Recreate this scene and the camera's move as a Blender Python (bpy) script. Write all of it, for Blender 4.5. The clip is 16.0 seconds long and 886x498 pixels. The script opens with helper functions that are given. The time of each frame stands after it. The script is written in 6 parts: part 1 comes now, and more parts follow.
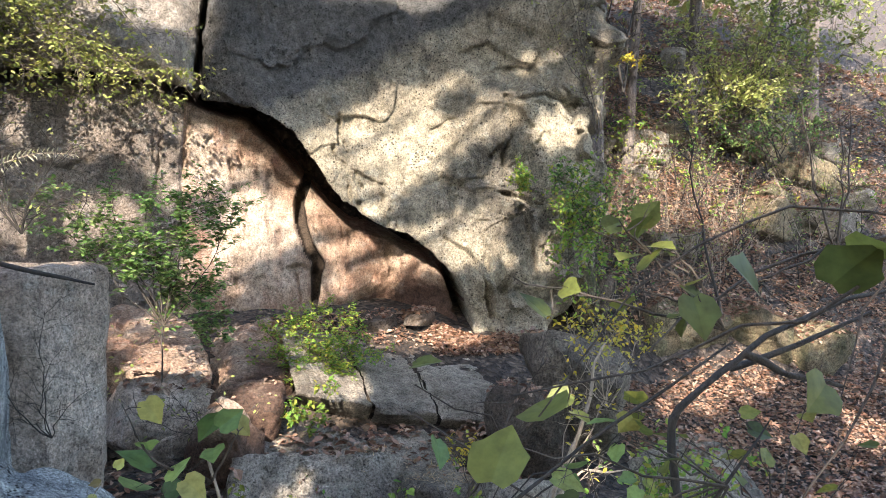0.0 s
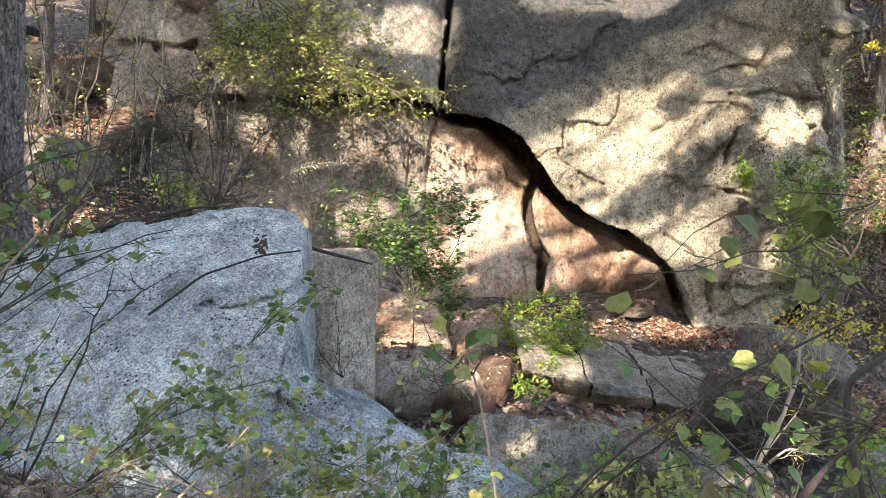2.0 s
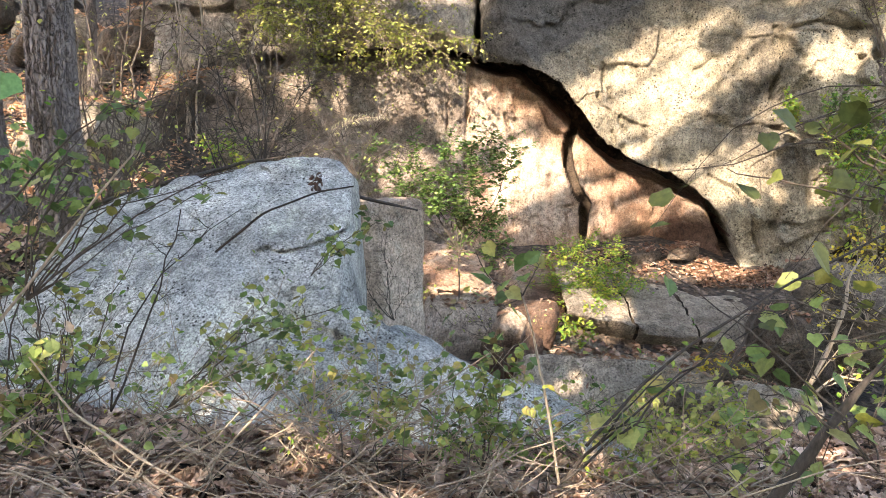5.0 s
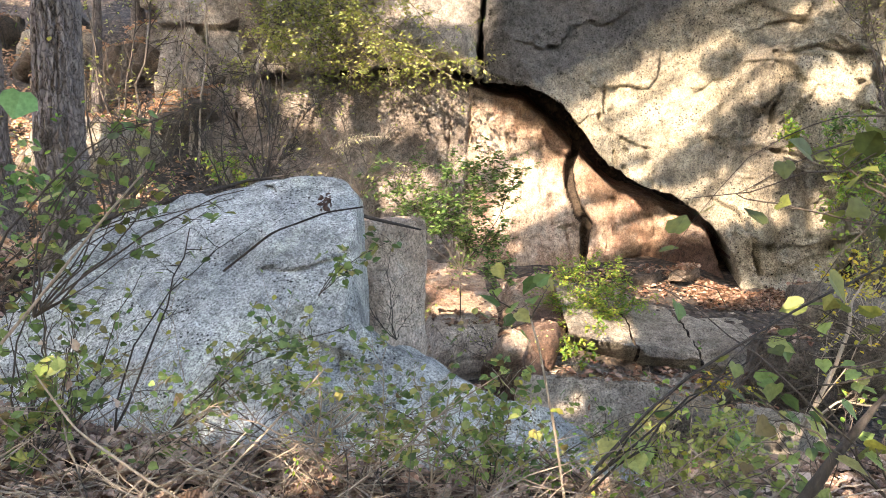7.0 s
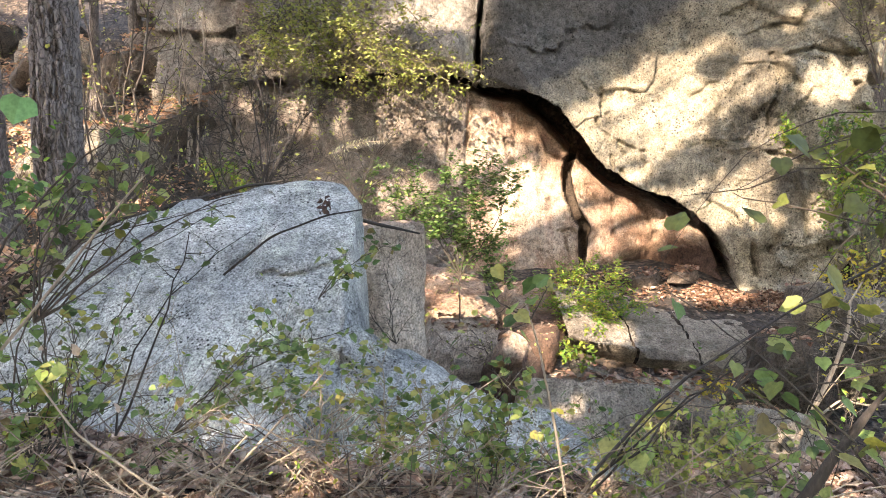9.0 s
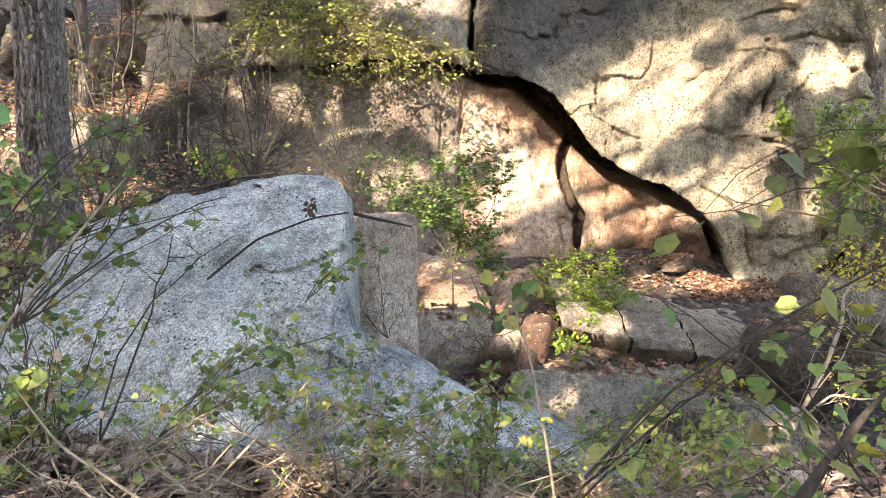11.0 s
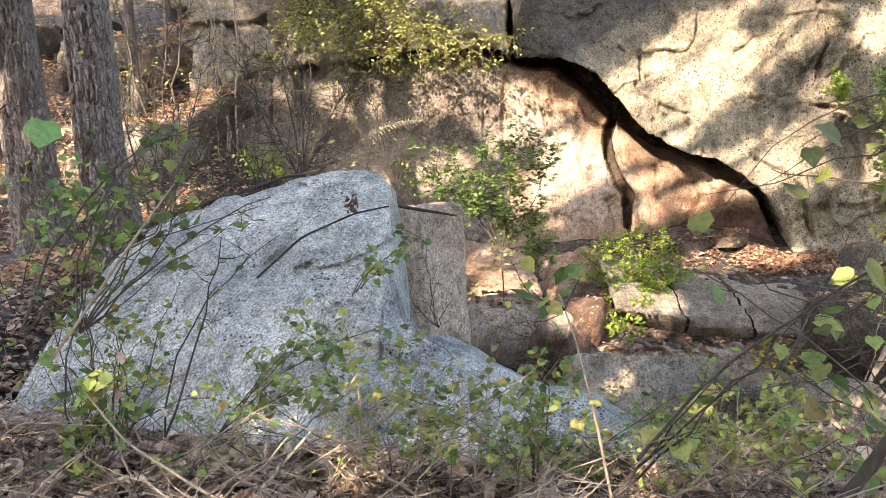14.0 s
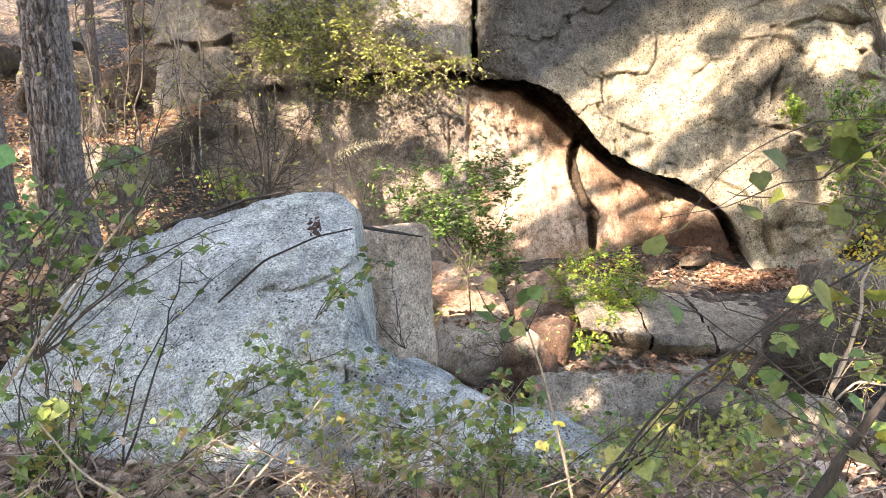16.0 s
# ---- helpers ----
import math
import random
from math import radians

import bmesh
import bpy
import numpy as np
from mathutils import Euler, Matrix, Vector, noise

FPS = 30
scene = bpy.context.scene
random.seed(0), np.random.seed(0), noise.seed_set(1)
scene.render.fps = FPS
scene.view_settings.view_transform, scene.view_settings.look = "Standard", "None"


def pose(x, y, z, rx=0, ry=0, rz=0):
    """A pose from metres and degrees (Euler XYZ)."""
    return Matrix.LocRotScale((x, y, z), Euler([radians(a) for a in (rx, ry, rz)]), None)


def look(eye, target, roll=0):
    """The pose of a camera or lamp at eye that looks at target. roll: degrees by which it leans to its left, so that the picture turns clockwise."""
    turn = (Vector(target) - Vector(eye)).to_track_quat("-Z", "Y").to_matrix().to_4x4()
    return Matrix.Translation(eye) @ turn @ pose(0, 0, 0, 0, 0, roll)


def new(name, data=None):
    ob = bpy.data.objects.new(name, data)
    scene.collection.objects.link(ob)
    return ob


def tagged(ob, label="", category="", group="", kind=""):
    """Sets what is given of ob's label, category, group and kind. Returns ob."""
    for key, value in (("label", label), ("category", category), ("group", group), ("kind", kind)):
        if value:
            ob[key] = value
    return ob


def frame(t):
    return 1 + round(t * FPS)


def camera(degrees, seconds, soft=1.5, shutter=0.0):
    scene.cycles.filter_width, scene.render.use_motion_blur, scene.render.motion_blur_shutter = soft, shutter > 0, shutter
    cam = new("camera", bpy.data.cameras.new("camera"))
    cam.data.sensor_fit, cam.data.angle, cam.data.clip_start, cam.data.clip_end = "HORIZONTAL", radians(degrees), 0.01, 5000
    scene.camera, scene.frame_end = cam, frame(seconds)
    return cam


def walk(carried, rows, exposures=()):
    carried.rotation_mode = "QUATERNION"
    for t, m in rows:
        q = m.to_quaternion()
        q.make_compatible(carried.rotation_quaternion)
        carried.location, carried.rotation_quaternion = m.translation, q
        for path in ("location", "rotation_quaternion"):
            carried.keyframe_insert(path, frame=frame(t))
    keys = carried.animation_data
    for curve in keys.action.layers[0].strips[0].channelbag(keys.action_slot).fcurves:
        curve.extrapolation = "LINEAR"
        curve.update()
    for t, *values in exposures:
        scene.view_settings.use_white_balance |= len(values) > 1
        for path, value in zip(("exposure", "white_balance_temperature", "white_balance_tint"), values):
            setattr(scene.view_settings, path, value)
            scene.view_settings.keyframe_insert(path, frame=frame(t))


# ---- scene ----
cam = camera(64.1, 16.0, soft=0.4)

EXPOSURES = [(0.0, 2.94, 6600, 10), (1.5, 3.04, 6900, 10), (4.0, 3.36, 7700, 14), (13.0, 3.38, 7800, 15), (14.5, 3.44, 7900, 15), (16.0, 3.58, 7800, 15)]
PATH = [
    (0, (0.352, 0.9, 1.459), (1.047, 2.775, 1.405), 1.74),
    (0.5, (0.253, 0.157, 1.571), (0.778, 2.085, 1.49), 2.8),
    (1, (0.25, 0.131, 1.526), (0.619, 2.095, 1.451), 2.8),
    (1.5, (0.243, 0.123, 1.471), (0.466, 2.11, 1.402), 2.5),
    (2, (0.22, 0.142, 1.413), (0.298, 2.139, 1.34), 1.9),
    (2.5, (0.234, 0.139, 1.422), (0.216, 2.137, 1.335), 1.1),
    (3, (0.273, 0.098, 1.409), (0.217, 2.094, 1.296), 0.0),
    (3.5, (0.263, 0.078, 1.366), (0.211, 2.072, 1.225), -0.6),
    (4, (0.22, 0.05, 1.335), (0.186, 2.042, 1.164), -0.7),
    (4.2, (0.216, 0.026, 1.315), (0.184, 2.017, 1.123), -0.7),
    (6.3, (0.152, 0.033, 1.327), (0.112, 2.025, 1.151), -0.0),
    (6.5, (0.153, 0.03, 1.33), (0.117, 2.023, 1.167), -0.0),
    (7, (0.155, 0.025, 1.328), (0.125, 2.02, 1.188), 0.1),
    (7.5, (0.154, 0.015, 1.327), (0.125, 2.011, 1.205), 0.1),
    (8, (0.153, 0.016, 1.326), (0.125, 2.012, 1.213), -0.1),
    (8.5, (0.153, 0.02, 1.323), (0.124, 2.017, 1.207), -0.2),
    (9, (0.152, 0.018, 1.316), (0.126, 2.014, 1.191), -0.4),
    (9.5, (0.144, 0.028, 1.319), (0.129, 2.023, 1.188), -0.7),
    (9.7, (0.144, 0.036, 1.331), (0.134, 2.031, 1.192), -0.5),
    (12, (0.201, 0.081, 1.396), (0.179, 2.073, 1.215), -0.3),
    (12.5, (0.199, 0.071, 1.39), (0.139, 2.062, 1.218), -0.6),
    (13, (0.19, 0.061, 1.389), (0.082, 2.051, 1.219), -1.5),
    (13.5, (0.199, 0.055, 1.39), (0.053, 2.041, 1.205), -2.6),
    (14, (0.216, 0.057, 1.394), (0.055, 2.04, 1.191), -3.7),
    (14.5, (0.234, 0.042, 1.404), (0.084, 2.025, 1.199), -4.4),
    (15, (0.232, 0.048, 1.406), (0.113, 2.035, 1.214), -4.5),
    (15.5, (0.238, 0.042, 1.405), (0.148, 2.033, 1.239), -4.2),
    (16, (0.235, 0.053, 1.403), (0.166, 2.045, 1.249), -3.9),
]
walk(cam, [(t, look(eye, to, roll)) for t, eye, to, roll in PATH], EXPOSURES)

# ---- world and sun ----
SUN_WAY = Vector((0.36, 0.76, -0.54)).normalized()      # the way the sunlight travels
world = bpy.data.worlds.new("sky")
scene.world = world
world.use_nodes = True
wn, wl = world.node_tree.nodes, world.node_tree.links
sky = wn.new("ShaderNodeTexSky")
sky.sky_type, sky.sun_disc = "NISHITA", False
sky.sun_elevation = math.asin(-SUN_WAY.z)
sky.sun_rotation = math.atan2(-SUN_WAY.x, -SUN_WAY.y)
wl.new(sky.outputs[0], wn["Background"].inputs["Color"])
wn["Background"].inputs["Strength"].default_value = 0.15
sun = new("sun", bpy.data.lights.new("sun", "SUN"))
sun.data.energy, sun.data.angle, sun.data.color = 2.8, radians(0.42), (1.0, 0.9, 0.76)
sun.matrix_world = look((0, 0, 30), Vector((0, 0, 30)) + SUN_WAY)


# ---- small tools ----
def hashed(ix, iy, iz, seed):
    h = (ix * 374761393 + iy * 668265263 + iz * 1440662683 + seed * 974711) & 0xFFFFFFFF
    h = ((h ^ (h >> 13)) * 1274126177) & 0xFFFFFFFF
    return ((h ^ (h >> 16)) & 0xFFFF) / 32767.5 - 1.0


def vn(p, seed=0):
    """Smooth lattice noise, -1 to 1, at the rows of p."""
    p = np.asarray(p, float)
    i = np.floor(p).astype(np.int64)
    f = p - i
    u = f * f * (3 - 2 * f)
    out = 0
    for a in (0, 1):
        for b in (0, 1):
            for c in (0, 1):
                w = (u[:, 0] if a else 1 - u[:, 0]) * (u[:, 1] if b else 1 - u[:, 1]) * (u[:, 2] if c else 1 - u[:, 2])
                out = out + w * hashed(i[:, 0] + a, i[:, 1] + b, i[:, 2] + c, seed)
    return out


def fbm(p, octaves=4, seed=0, gain=0.5):
    out, amp = 0, 1.0
    for k in range(octaves):
        out = out + amp * vn(np.asarray(p) * 2.03 ** k + 17.1 * k, seed + k)
        amp *= gain
    return out


def smooth(x, a, b):
    t = np.clip((np.asarray(x, float) - a) / (b - a), 0, 1)
    return t * t * (3 - 2 * t)


def mesh_of(name, verts, faces, material, shade=True):
    """A mesh from rows of corners and a list of face arrays (each with its own corner count)."""
    me = bpy.data.meshes.new(name)
    verts = np.asarray(verts, np.float32)
    faces = [np.asarray(f, np.int32) for f in faces if len(f)]
    loops = np.concatenate([f.ravel() for f in faces])
    totals = np.concatenate([np.full(len(f), f.shape[1], np.int32) for f in faces])
    starts = np.concatenate([[0], np.cumsum(totals)[:-1]]).astype(np.int32)
    me.vertices.add(len(verts))
    me.vertices.foreach_set("co", verts.ravel())
    me.loops.add(len(loops))
    me.loops.foreach_set("vertex_index", loops)
    me.polygons.add(len(totals))
    me.polygons.foreach_set("loop_start", starts)
    me.update(calc_edges=True)
    me.polygons.foreach_set("use_smooth", np.broadcast_to(shade, len(totals)).astype(bool))
    me.materials.append(material)
    me.validate()
    return me


def part(name, me, parent=None, label=""):
    ob = new(name, me)
    ob.parent = parent
    return tagged(ob, label)


def thing(name, place, label, category, group="", kind=""):
    ob = new(name)
    ob.location = place
    ob.empty_display_size = 0.1
    return tagged(ob, label, category, group, kind)


def local(verts, place):
    return np.asarray(verts) - np.asarray(place)


def distance(px, pz, line):
    """Distance of points in the x-z plane to a polyline, and how far along it (0 to 1) they lie."""
    best, along = np.full(px.shape, 1e9), np.zeros(px.shape)
    n = len(line) - 1
    for k in range(n):
        (ax, az), (bx, bz) = line[k], line[k + 1]
        dx, dz = bx - ax, bz - az
        t = np.clip(((px - ax) * dx + (pz - az) * dz) / (dx * dx + dz * dz), 0, 1)
        d = np.hypot(px - ax - t * dx, pz - az - t * dz)
        along = np.where(d < best, (k + t) / n, along)
        best = np.minimum(d, best)
    return best, along


def grid_faces(nu, nv):
    i = np.arange((nu - 1) * (nv - 1))
    a = (i // (nv - 1)) * nv + i % (nv - 1)
    return np.stack([a, a + nv, a + nv + 1, a + 1], 1)


class Tubes:
    """Gathers tapered tubes into one mesh."""

    def __init__(self, sides=5):
        self.sides, self.v, self.f, self.n = sides, [], [], 0

    def add(self, pts, radii):
        pts = np.asarray(pts, float)
        n, k = len(pts), self.sides
        radii = np.broadcast_to(np.asarray(radii, float), (n,))
        tang = np.gradient(pts, axis=0)
        tang /= np.linalg.norm(tang, axis=1)[:, None] + 1e-9
        ref = np.array([0.31, 0.23, 0.92]) if abs(tang[0, 2]) < 0.8 else np.array([0.93, 0.3, 0.1])
        a = np.cross(tang, ref)
        a /= np.linalg.norm(a, axis=1)[:, None] + 1e-9
        b = np.cross(tang, a)
        ang = np.arange(k) * 2 * math.pi / k
        ring = np.cos(ang)[None, :, None] * a[:, None] + np.sin(ang)[None, :, None] * b[:, None]
        self.v.append((pts[:, None] + ring * radii[:, None, None]).reshape(-1, 3))
        i = np.arange((n - 1) * k)
        r, c = i // k, i % k
        c2 = (c + 1) % k
        self.f.append(np.stack([r * k + c, r * k + c2, (r + 1) * k + c2, (r + 1) * k + c], 1) + self.n)
        self.n += n * k

    def mesh(self, name, material, place=(0, 0, 0)):
        return mesh_of(name, local(np.concatenate(self.v), place), [np.concatenate(self.f)], material)


def leaf_shape(kind):
    """Corners and triangles of a leaf 1 long, base at 0, tip along y."""
    if kind == "ovate":
        v = [(0, 0, 0), (-0.26, 0.32, 0.05), (-0.22, 0.66, 0.04), (0, 1, -0.08), (0.22, 0.66, 0.04), (0.26, 0.32, 0.05), (0, 0.5, -0.02)]
        ring = [0, 1, 2, 3, 4, 5]
        return np.array(v), np.array([(6, ring[k], ring[(k + 1) % 6]) for k in range(6)])
    if kind == "needle":
        return np.array([(0, 0, 0), (-0.025, 0.5, 0.03), (0, 1, 0), (0.025, 0.5, 0.03)]), np.array([(0, 1, 3), (1, 2, 3)])
    if kind == "pad":
        return np.array([(0, 0, 0), (-0.32, 0.5, 0.03), (0, 1, 0), (0.32, 0.5, 0.03)]), np.array([(0, 1, 3), (1, 2, 3)])
    if kind == "lobed":
        out = [(0, 0.02), (-0.18, -0.07), (-0.38, 0.08), (-0.43, 0.3), (-0.44, 0.5), (-0.31, 0.6), (-0.17, 0.8), (0, 1.0),
               (0.15, 0.82), (0.3, 0.62), (0.45, 0.48), (0.41, 0.29), (0.37, 0.1), (0.2, -0.06)]
        bend = 0.2
    else:
        out = [(0, 0), (-0.12, 0.1), (-0.24, 0.26), (-0.22, 0.4), (-0.3, 0.55), (-0.2, 0.72), (-0.12, 0.88), (0, 1.0),
               (0.1, 0.86), (0.22, 0.7), (0.27, 0.52), (0.2, 0.4), (0.25, 0.26), (0.1, 0.1)]
        bend = 0.2
    if kind == "oak":
        half = [(0.03, 0.0), (0.04, 0.12), (0.2, 0.2), (0.1, 0.3), (0.31, 0.42), (0.13, 0.5), (0.3, 0.66), (0.12, 0.72), (0.17, 0.88)]
        out = [(-x, y) for x, y in half] + [(0, 1.0)] + [(x, y) for x, y in half[::-1]]
        bend = 0.3
    v = [(x, y, bend * abs(x) + (0.14 * math.sin(y * 4 + x * 3) if kind in ("dead", "oak") else -0.1 * y * y)) for x, y in out] + [(0, 0.42, -0.02)]
    n = len(out)
    return np.array(v), np.array([(n, k, (k + 1) % n) for k in range(n)])


SHAPES = {k: leaf_shape(k) for k in ("ovate", "lobed", "dead", "oak", "pad", "needle")}


def turns(n, rng, tilt):
    """Random rotations: any heading, leaning by up to tilt radians."""
    yaw, lean, way = rng.uniform(0, 2 * math.pi, n), rng.uniform(-tilt, tilt, n), rng.uniform(-tilt, tilt, n)
    cy, sy, cx, sx, ck, sk = np.cos(yaw), np.sin(yaw), np.cos(lean), np.sin(lean), np.cos(way), np.sin(way)
    z = np.zeros(n)
    o = np.ones(n)
    rz = np.stack([cy, -sy, z, sy, cy, z, z, z, o], 1).reshape(n, 3, 3)
    rx = np.stack([o, z, z, z, cx, -sx, z, sx, cx], 1).reshape(n, 3, 3)
    ry = np.stack([ck, z, sk, z, o, z, -sk, z, ck], 1).reshape(n, 3, 3)
    return rz @ rx @ ry


def leaves_mesh(name, pts, sizes, kind, material, rng, tilt=1.2, place=(0, 0, 0)):
    pts = np.asarray(pts, float)
    n = len(pts)
    v, f = SHAPES[kind]
    m = turns(n, rng, tilt)
    sizes = np.broadcast_to(np.asarray(sizes, float), (n,))
    w = np.einsum("nij,kj->nki", m, v) * sizes[:, None, None] + pts[:, None]
    faces = (f[None] + (np.arange(n) * len(v))[:, None, None]).reshape(-1, 3)
    return mesh_of(name, local(w.reshape(-1, 3), place), [faces], material, False)


# ---- materials ----
def material(name):
    m = bpy.data.materials.new(name)
    m.use_nodes = True
    return m, m.node_tree.nodes, m.node_tree.links, m.node_tree.nodes["Principled BSDF"]


def ramp(nodes, stops):
    r = nodes.new("ShaderNodeValToRGB")
    el = r.color_ramp.elements
    while len(el) < len(stops):
        el.new(0.5)
    for e, (at, c) in zip(el, stops):
        e.position, e.color = at, (*c, 1)
    return r


def noise_node(nodes, links, co, scale, detail=6, rough=0.6, stretch=None, slant=0):
    n = nodes.new("ShaderNodeTexNoise")
    n.inputs["Scale"].default_value, n.inputs["Detail"].default_value, n.inputs["Roughness"].default_value = scale, detail, rough
    if stretch:
        mp = nodes.new("ShaderNodeMapping")
        mp.inputs["Scale"].default_value = stretch
        if slant:                                       # leans the streaks over before they are stretched
            rot = nodes.new("ShaderNodeMapping")
            rot.inputs["Rotation"].default_value = (0, radians(slant), 0)
            links.new(co, rot.inputs["Vector"])
            co = rot.outputs[0]
        links.new(co, mp.inputs["Vector"])
        co = mp.outputs[0]
    links.new(co, n.inputs["Vector"])
    return n


def mix(nodes, links, kind, fac, a, b):
    n = nodes.new("ShaderNodeMix")
    n.data_type, n.blend_type = "RGBA", kind
    for slot, val in ((0, fac), (6, a), (7, b)):
        if isinstance(val, (int, float)):
            n.inputs[slot].default_value = val
        elif isinstance(val, tuple):
            n.inputs[slot].default_value = (*val, 1)
        else:
            links.new(val, n.inputs[slot])
    return n.outputs[2]


def rock_material(name, tones, stain, lichen, speck=0.35, fine=55, bump=0.5, stain_amount=0.6, lichen_amount=0.5, stain_shade=None, dots=0.35, slant=0, clots=0.09):
    """Granite: broad tones, stained streaks, lichen blotches and a crystal speckle."""
    m, n, l, p = material(name)
    co = n.new("ShaderNodeNewGeometry").outputs["Position"]
    broad = noise_node(n, l, co, 0.9, 8, 0.65)
    base = ramp(n, [(0.36, tones[0]), (0.5, tones[1]), (0.64, tones[2])])
    l.new(broad.outputs["Fac"], base.inputs["Fac"])
    streak = noise_node(n, l, co, 1.0, 7, 0.7, (2.6, 2.6, 0.7), slant)
    sr = ramp(n, [(0.48, (0, 0, 0)), (0.68, (stain_amount,) * 3)])
    l.new(streak.outputs["Fac"], sr.inputs["Fac"])
    c = mix(n, l, "MIX", sr.outputs[0], base.outputs[0], stain)
    lich = noise_node(n, l, co, 5.0, 8, 0.75)
    lr = ramp(n, [(0.52, (0, 0, 0)), (0.66, (lichen_amount,) * 3)])
    l.new(lich.outputs["Fac"], lr.inputs["Fac"])
    c = mix(n, l, "MIX", lr.outputs[0], c, lichen)
    if stain_shade:                                           # darker tone over one end: stain, and tree shade put into the colour
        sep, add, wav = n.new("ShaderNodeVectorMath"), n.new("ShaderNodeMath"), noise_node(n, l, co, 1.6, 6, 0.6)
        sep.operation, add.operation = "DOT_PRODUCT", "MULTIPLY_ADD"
        sep.inputs[1].default_value = stain_shade[1]
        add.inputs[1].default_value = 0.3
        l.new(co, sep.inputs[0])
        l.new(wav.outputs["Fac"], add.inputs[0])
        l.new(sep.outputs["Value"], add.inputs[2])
        cr = ramp(n, [(stain_shade[2], (0, 0, 0)), (stain_shade[2] + 0.08, (0.9,) * 3)])
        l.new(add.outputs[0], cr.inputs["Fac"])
        c = mix(n, l, "MIX", cr.outputs[0], c, stain_shade[0])
    mott = noise_node(n, l, co, 11, 7, 0.8)
    mr = ramp(n, [(0.36, (0.55,) * 3), (0.5, (1, 1, 1)), (0.64, (1.3,) * 3)])
    l.new(mott.outputs["Fac"], mr.inputs["Fac"])
    c = mix(n, l, "MULTIPLY", 1.0, c, mr.outputs[0])
    clot = noise_node(n, l, co, fine * 0.45, 3, 0.6, (1.5, 1.5, 0.8), slant)
    kr = ramp(n, [(0.4, (1 - 1.8 * clots,) * 3), (0.5, (1, 1, 1)), (0.6, (1 + clots,) * 3)])
    l.new(clot.outputs["Fac"], kr.inputs["Fac"])
    c = mix(n, l, "MULTIPLY", 1.0, c, kr.outputs[0])
    grain = noise_node(n, l, co, fine, 4, 0.75)
    gr = ramp(n, [(0.36, (max(0.1, 1 - 2 * speck),) * 3), (0.5, (1, 1, 1)), (0.65, (1 + speck,) * 3)])
    l.new(grain.outputs["Fac"], gr.inputs["Fac"])
    c = mix(n, l, "MULTIPLY", 1.0, c, gr.outputs[0])
    pits = n.new("ShaderNodeTexVoronoi")
    pits.inputs["Scale"].default_value = fine * 0.35
    l.new(co, pits.inputs["Vector"])
    pr = ramp(n, [(0.2 if dots < 0.3 else 0.06, (dots,) * 3), (0.27, (1, 1, 1))])
    l.new(pits.outputs["Distance"], pr.inputs["Fac"])
    spots = noise_node(n, l, co, 3.1, 3, 0.6)
    sp = ramp(n, [(0.44, (0, 0, 0)), (0.58, (1, 1, 1))])
    l.new(spots.outputs["Fac"], sp.inputs["Fac"])
    c = mix(n, l, "MULTIPLY", sp.outputs[0], c, pr.outputs[0])
    l.new(c, p.inputs["Base Color"])
    p.inputs["Roughness"].default_value = 0.88
    p.inputs["Specular IOR Level"].default_value = 0.25
    b1, b2 = n.new("ShaderNodeBump"), n.new("ShaderNodeBump")
    b1.inputs["Strength"].default_value, b1.inputs["Distance"].default_value = min(1.0, bump * 1.5), 0.1
    b2.inputs["Strength"].default_value, b2.inputs["Distance"].default_value = min(1.0, bump * 1.2), 0.016
    mid = noise_node(n, l, co, 14, 8, 0.7)
    l.new(mid.outputs["Fac"], b1.inputs["Height"])
    l.new(grain.outputs["Fac"], b2.inputs["Height"])
    l.new(b1.outputs[0], b2.inputs["Normal"])
    b3 = n.new("ShaderNodeBump")
    b3.inputs["Strength"].default_value, b3.inputs["Distance"].default_value = bump * 0.8, 0.04
    l.new(pr.outputs[0], b3.inputs["Height"])
    l.new(b2.outputs[0], b3.inputs["Normal"])
    l.new(b3.outputs[0], p.inputs["Normal"])
    return m


def leaf_material(name, tones, through_light=0.4, per_object=False):
    """Thin leaves in several tones; light shines through them."""
    m, n, l, p = material(name)
    if per_object:
        rnd = n.new("ShaderNodeObjectInfo").outputs["Random"]
    else:
        rnd = n.new("ShaderNodeNewGeometry").outputs["Random Per Island"]
    k = len(tones)
    r = ramp(n, [(i / max(k - 1, 1), c) for i, c in enumerate(tones)])
    l.new(rnd, r.inputs["Fac"])
    co = n.new("ShaderNodeNewGeometry").outputs["Position"]
    blot = noise_node(n, l, co, 60, 4, 0.6)
    br = ramp(n, [(0.3, (0.72,) * 3), (0.65, (1.15,) * 3)])
    l.new(blot.outputs["Fac"], br.inputs["Fac"])
    c = mix(n, l, "MULTIPLY", 1.0, r.outputs[0], br.outputs[0])
    l.new(c, p.inputs["Base Color"])
    p.inputs["Roughness"].default_value = 0.55
    p.inputs["Specular IOR Level"].default_value = 0.3
    tr = n.new("ShaderNodeBsdfTranslucent")
    l.new(c, tr.inputs["Color"])
    mx = n.new("ShaderNodeMixShader")
    mx.inputs[0].default_value = through_light
    l.new(p.outputs[0], mx.inputs[1])
    l.new(tr.outputs[0], mx.inputs[2])
    l.new(mx.outputs[0], n["Material Output"].inputs["Surface"])
    return m


